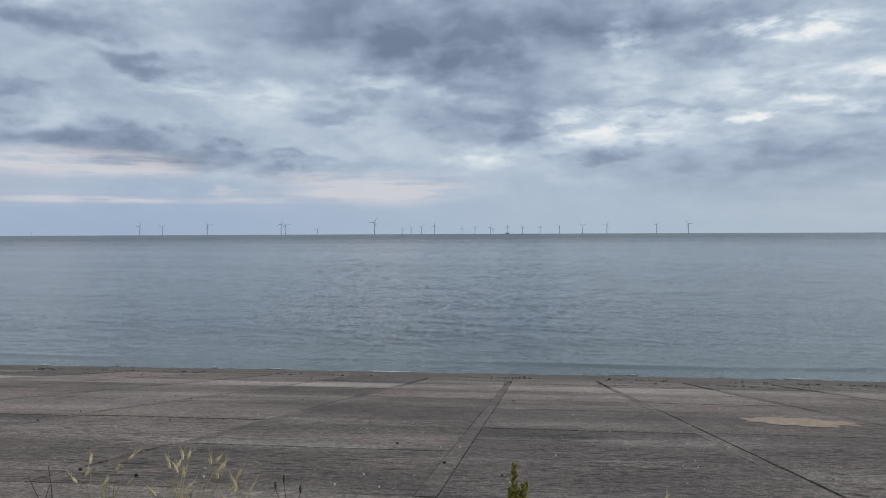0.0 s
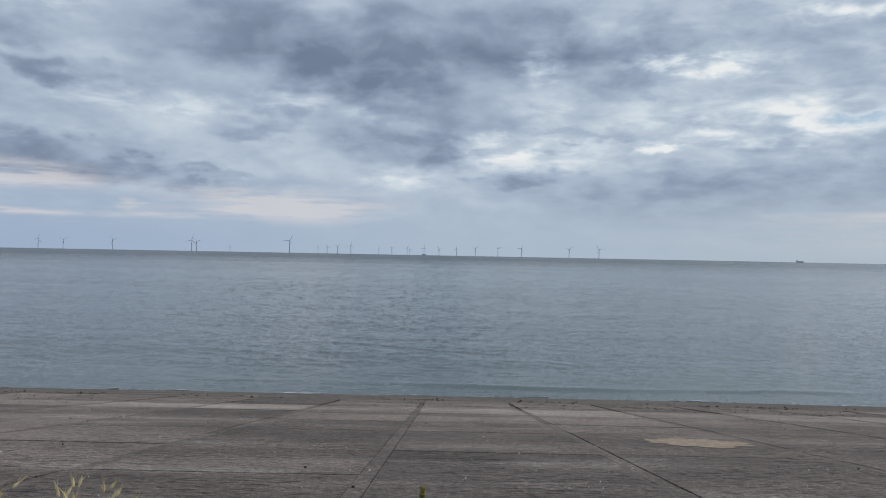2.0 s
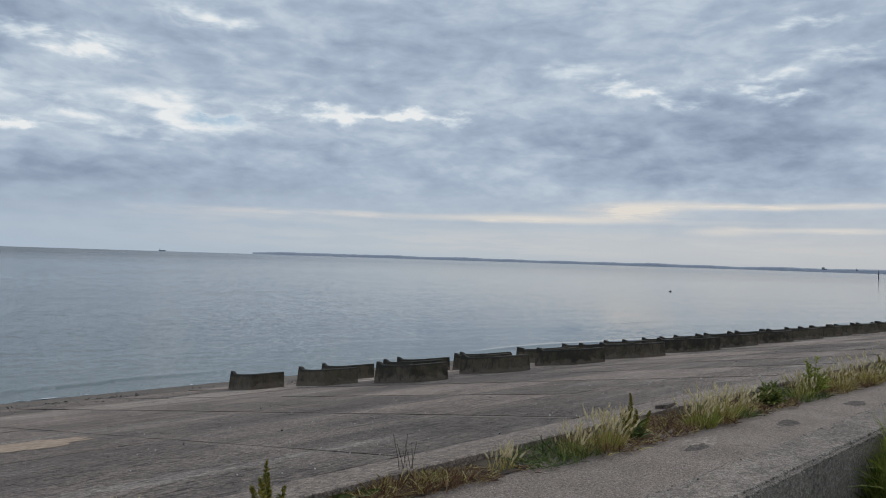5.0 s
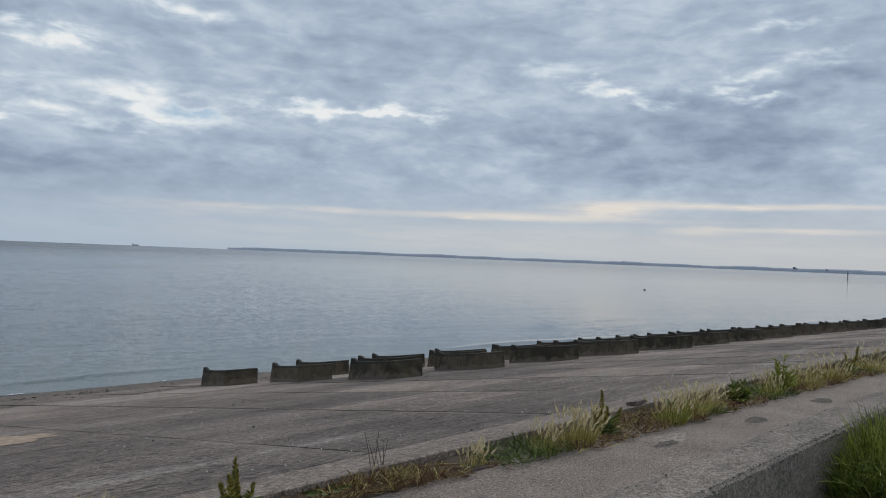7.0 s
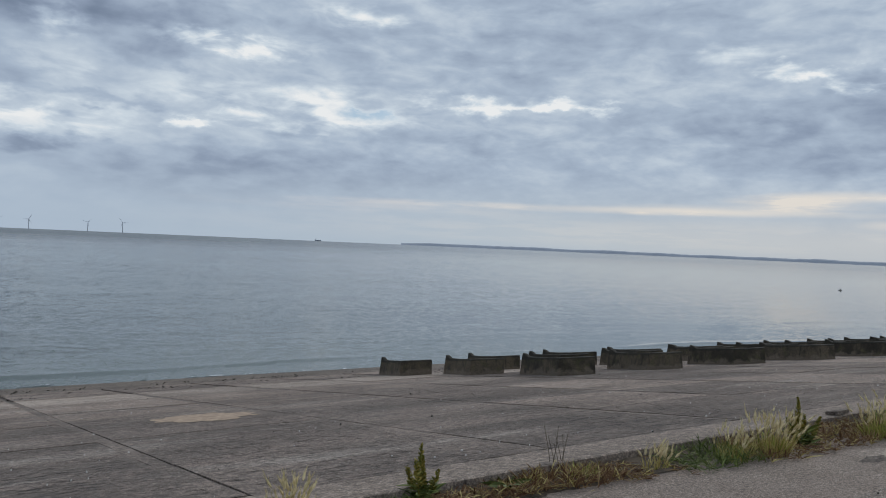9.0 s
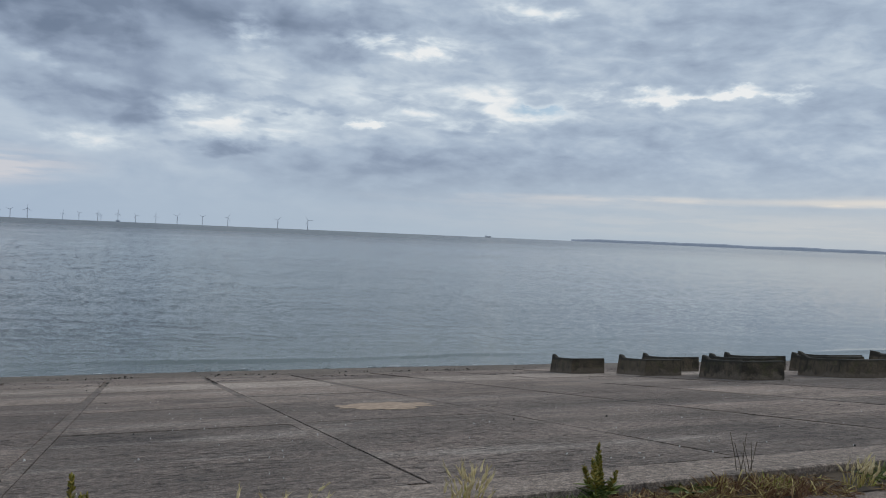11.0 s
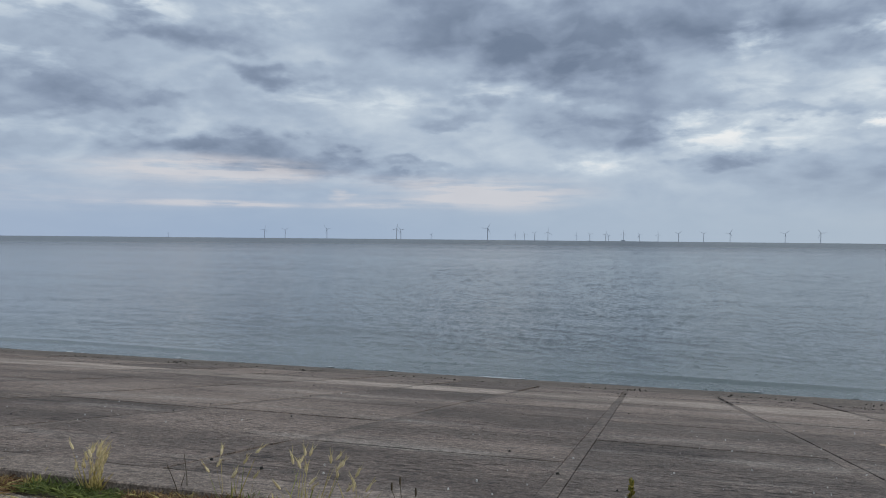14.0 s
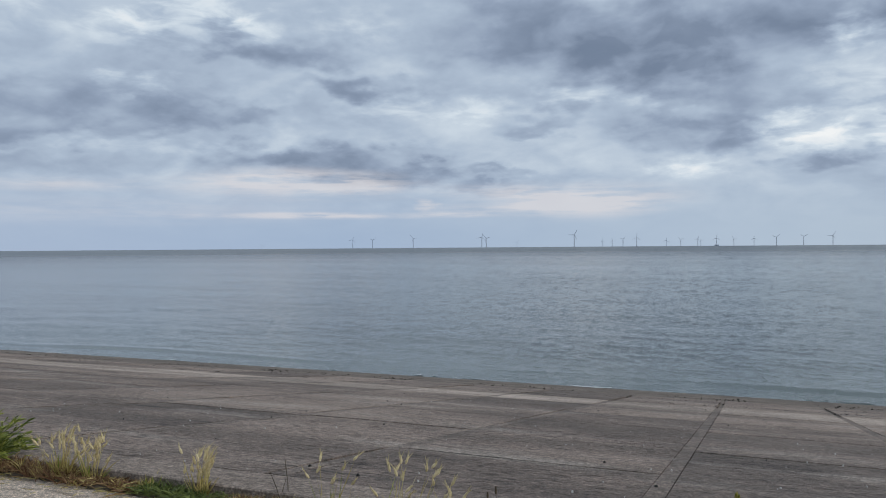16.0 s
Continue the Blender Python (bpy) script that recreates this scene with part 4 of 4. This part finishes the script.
# low brown and green mat of weeds along the joint, thinning in places
random.seed(11)
mats = {"brown": (bmesh.new(), RUST), "green": (bmesh.new(), GREEN), "straw": (bmesh.new(), STRAW)}
x = -12.0
while x < 34:
    x += random.uniform(0.002, 0.007) * (1.0 if x < 18 else 2.0)
    dens = noise.noise((x * 0.9, 0.0, 4.0))
    if dens < -0.6:
        continue
    kind = "green" if noise.noise((x * 0.8, 9.0, 0.0)) > 0.12 else "brown" if random.random() < 0.8 else "straw"
    b = Vector((x, (row_y(x) + 0.05) * (k := random.random()) + (stand_y(x) - 0.28 + 0.14 * max(0.0, min((4.5 - x) / 2, 1.0)) + 0.12 * noise.noise((x * 3, 0, 0))) * (1 - k), 0.02))
    for _ in range(3):
        d = Vector((random.gauss(0, 0.06), random.gauss(0, 0.05), random.uniform(0.03, 0.14) * (1 + dens)))
        blade(mats[kind][0], b, b + d, random.uniform(0.005, 0.014), 0.5)
for k, (bm, mat) in mats.items():
    tagged(link_mesh("low_weeds", bm, mat), {"brown": "low dried reddish-brown weeds in the kerb joint", "green": "low green weeds in the kerb joint", "straw": "short straw-coloured grass in the kerb joint"}[k], "weeds", kind="stuff")

for k, (x, dy, n, high, wide, green, heads) in enumerate((
        (-5.72, 0.0, 56, 0.42, 0.24, 0.1, True), (-5.4, 0.02, 26, 0.36, 0.24, 0.35, True), (-4.21, 0.03, 46, 0.36, 0.2, 0.05, True),
        (-4.75, 0.0, 40, 0.22, 0.3, 0.2, False), (-2.95, 0.05, 10, 0.45, 0.3, 0.3, True), (-2.4, 0.05, 16, 0.47, 0.4, 0.4, True), (-2.0, 0.06, 12, 0.44, 0.25, 0.4, True),
        (1.1, 0.03, 30, 0.26, 0.5, 0.3, True), (2.5, 0.03, 44, 0.29, 0.24, 0.3, True), (5.3, 0.0, 60, 0.2, 0.4, 0.9, False),
        (6.15, 0.0, 30, 0.2, 0.4, 0.3, True), (7.2, 0.0, 80, 0.3, 0.5, 0.35, True), (7.75, -0.04, 150, 0.38, 0.62, 0.4, True),
        (9.75, -0.1, 150, 0.36, 0.7, 0.85, True), (10.3, -0.08, 120, 0.42, 0.7, 0.5, True), (10.9, -0.1, 60, 0.36, 0.5, 0.3, True),
        (13.1, 0.0, 90, 0.33, 0.8, 0.5, True), (14.6, 0.0, 120, 0.36, 1.1, 0.25, True), (15.9, 0.0, 140, 0.44, 1.2, 0.2, True), (18.2, 0.0, 120, 0.5, 1.6, 0.3, True), (21.5, 0.0, 120, 0.5, 2.0, 0.3, True))):
    barley(x, stand_y(x) + dy, n, high, wide, 100 + k, green, heads)
dock(-0.08, row_y(0) + 0.12, 0.48, 5, 31, 0.17)
dock(3.66, row_y(3.7) + 0.03, 0.44, 6, 32, 0.17)
dock(8.4, stand_y(8.4) + 0.02, 0.52, 7, 33, 0.24)
dock(17.0, stand_y(17), 0.6, 4, 34, 0.25)
bush(-6.86, row_y(-7) - 0.05, 0.54, 1.35, 230, 41, "dense green flowering weed bush growing at the kerb", (LEAFY, LIME, GREEN))
bush(-7.75, row_y(-7.6) - 0.05, 0.38, 0.8, 80, 42, "yellow-green leafy weed at the kerb", (LIME, LIME, GREEN))
dock(-7.1, row_y(-7.2) + 0.0, 0.88, 8, 35, 0.24, None, LEAFY)
bush(12.0, stand_y(12), 0.3, 0.6, 50, 43, "sprawling green weed at the kerb", (GREEN, LIME, STEM))
bush(13.7, stand_y(13.7) + 0.05, 0.52, 0.7, 50, 44, "tall thin yellow-green weed at the kerb", (LIME, LIME, LIME))
rosette(4.45, row_y(4.4) - 0.05, 0.17, 51)
rosette(-3.2, row_y(-3.2) + 0.05, 0.2, 52)
stalks(5.2, row_y(5) + 0.1, 0.5, 7, 61)
stalks(-1.75, row_y(-1.7) + 0.12, 0.33, 3, 62, True)
stalks(-3.5, row_y(-3.5) + 0.12, 0.36, 3, 63)

random.seed(72)
sprig = thing("weed_sprig", (-4.3, 2.80, 0.34), "thin arching yellow-green sprig growing on the sea wall", "plant")
curve = [Vector((-0.34 * k / 8, 0.20 * k / 8, 0.02 + 0.17 * math.sin(2.3 * k / 8))) for k in range(9)]
bm = bmesh.new()
tube(bm, curve, [0.005 - 0.0004 * k for k in range(9)], 5)
part("stem", bm, LIME, sprig)
bm = bmesh.new()
for k in range(120):
    q = curve[random.randrange(1, 9)].lerp(curve[random.randrange(7, 9)], random.random() * 0.4)
    blade(bm, q, q + Vector((random.gauss(-0.01, 0.018), random.gauss(0, 0.018), random.gauss(0.008, 0.016))), random.uniform(0.008, 0.014))
tagged(part("leaf_cluster", bm, LIME, sprig), kind="stuff")

bm = bmesh.new()
bmesh.ops.create_cube(bm, size=1, matrix=Matrix.Diagonal((0.36, 0.16, 0.045, 1)))
bmesh.ops.bevel(bm, geom=list(bm.edges), offset=0.008, segments=1)
for v in bm.verts:
    v.co += Vector((0.03, 0.02, 0.008)) * noise.noise(v.co * 9)
loose = tagged(link_mesh("broken_slab", bm, DARK_SLAB), "broken dark concrete slab lying on the kerb", "slab")
loose.matrix_world = pose(10.05, row_y(10.05) + 0.16, 0.135, -9, 0, 8)

random.seed(77)
bm = bmesh.new()
for k in range(900):
    x = random.choice((random.uniform(-9, 1), random.uniform(4, 18)))
    b = Vector((x, row_y(x) - 0.12 - abs(random.gauss(0, 0.13)), 0.016))
    a = random.uniform(0, math.tau)
    blade(bm, b, b + Vector((math.cos(a), math.sin(a) * 0.7, random.uniform(0, 0.12))) * random.uniform(0.03, 0.16), random.uniform(0.003, 0.008))
tagged(link_mesh("straw_litter", bm, STRAW), "dry straw and stalks lying along the walkway edge", "litter", kind="stuff")

# overgrown grass and leaves against the inner face of the sea wall
random.seed(71)
bm = bmesh.new()
for k in range(6000):
    x = 9.0 + 4.3 * random.random() ** 1.2
    b = Vector((x, wall_edge(x) - 0.58 - random.random() ** 1.5 * 0.8, -0.6))
    h = random.uniform(0.55, 1.2) * min(1.0, 0.7 + (x - 9.0) * 0.5)
    blade(bm, b + Vector((0, 0, h * random.random() * 0.5)), b + Vector((random.gauss(-0.08, 0.16), random.gauss(0, 0.12), h)), random.uniform(0.007, 0.018), random.uniform(0.1, 0.9))
tagged(link_mesh("bank_grass", bm, LEAFY), "lush green grass overhanging the sea wall", "grass", kind="stuff")
bm = bmesh.new()
for k in range(3000):
    x = 9.0 + 4.3 * random.random() ** 1.2
    b = Vector((x, wall_edge(x) - 0.58 - random.random() * 0.8, -0.5))
    h = random.uniform(0.6, 1.2) * min(1.0, 0.7 + (x - 9.0) * 0.5)
    blade(bm, b + Vector((0, 0, h * 0.4)), b + Vector((random.gauss(-0.08, 0.2), random.gauss(0, 0.15), h)), random.uniform(0.006, 0.016), random.uniform(0.2, 1.0))
tagged(link_mesh("bank_weeds", bm, LIME), "yellow-green weeds overhanging the sea wall", "weeds", kind="stuff")

# ---- pebbles, shells, wrack, foam ----


def scatter(name, mat, n, seed, place, size, flat, label):
    """Many small irregular pieces lying on the apron."""
    random.seed(seed)
    verts, faces = [], []
    for _ in range(n):
        x, u = place()
        y = u - bend(x)
        s = size * random.uniform(0.4, 1.0) ** 2 * 1.4
        a = random.uniform(0, math.tau)
        sx, sy = s * random.uniform(0.7, 1.6), s * random.uniform(0.5, 1.0)
        z = apron_z(x, y) + 0.008
        o = len(verts)
        for k in range(6):
            t = k * math.tau / 6
            q = random.uniform(0.75, 1.1)
            lx, ly = math.cos(t) * sx * q, math.sin(t) * sy * q
            verts.append((x + lx * math.cos(a) - ly * math.sin(a), y + lx * math.sin(a) + ly * math.cos(a), z - 0.008 - 0.5 * s))
        for k in range(6):
            verts.append(tuple(0.6 * v + 0.4 * c for v, c in zip(verts[o + k][:2], (x, y))) + (z + s * flat,))
        for k in range(6):
            j = (k + 1) % 6
            faces.append((o + k, o + j, o + 6 + j, o + 6 + k))
        faces.append(tuple(range(o + 6, o + 12)))
    me = bpy.data.meshes.new(name)
    me.from_pydata(verts, [], faces)
    me.materials.append(mat)
    tagged(new(name, me), label, "debris", kind="stuff")


scatter("pebbles", STONE, 420, 81, lambda: (random.uniform(-30, 45), 5.7 + 26 * random.random()), 0.017, 0.6, "small dark pebbles scattered over the apron")
scatter("shells", SHELL, 850, 82, lambda: (random.uniform(-22, 30), 5.7 + 14 * random.random() ** 1.3), 0.0095, 0.4, "tiny white shell fragments scattered over the apron")


def strand():
    """A place in one of the strand lines, in clumps."""
    while True:
        x = random.uniform(-60, 60)
        k = random.choice((0, 1, 2))
        if noise.noise((x * 0.35, k * 7.0, 5.0)) + random.uniform(-0.3, 0.3) > 0.05:
            return x, random.gauss((25.2, 27.6, 31.0)[k], (0.3, 0.4, 0.8)[k]) + 0.6 * noise.noise((x * 0.2, k, 0.0))


scatter("wrack", WRACK, 2600, 83, strand, 0.036, 0.14, "dark dried seaweed in strand lines above the water")



def foam_line(seed, u0, wide, x0, x1, name):
    """A thin broken line of foam where the water meets the apron."""
    bm = bmesh.new()
    last = None
    for x in span(x0, x1, 0.25):
        n1 = noise.noise((x * 0.08, seed, 0.0))
        c = u0 + 0.5 * n1 + 0.2 * noise.noise((x * 0.6, seed, 1.0))
        t = wide * max(0.0, -0.05 + 0.8 * noise.noise((x * 0.35, seed, 2.0)) + 0.6 * noise.noise((x * 1.7, seed, 3.0)))
        row = [bm.verts.new((x, c - bend(x) - t * 0.5, SEA + 0.02 + 0.03 * (t > 0))), bm.verts.new((x, c - bend(x), SEA + 0.025 + 0.05 * t)), bm.verts.new((x, c - bend(x) + t * 0.5, SEA + 0.02))]
        if last and t > 0.02:
            bm.faces.new((last[0], row[0], row[1], last[1]))
            bm.faces.new((last[1], row[1], row[2], last[2]))
        last = row
    tagged(link_mesh(name, bm, FOAM), "thin broken white foam along the water's edge", "foam", kind="stuff")


foam_line(5.0, 37.5, 0.9, -60, 60, "foam")
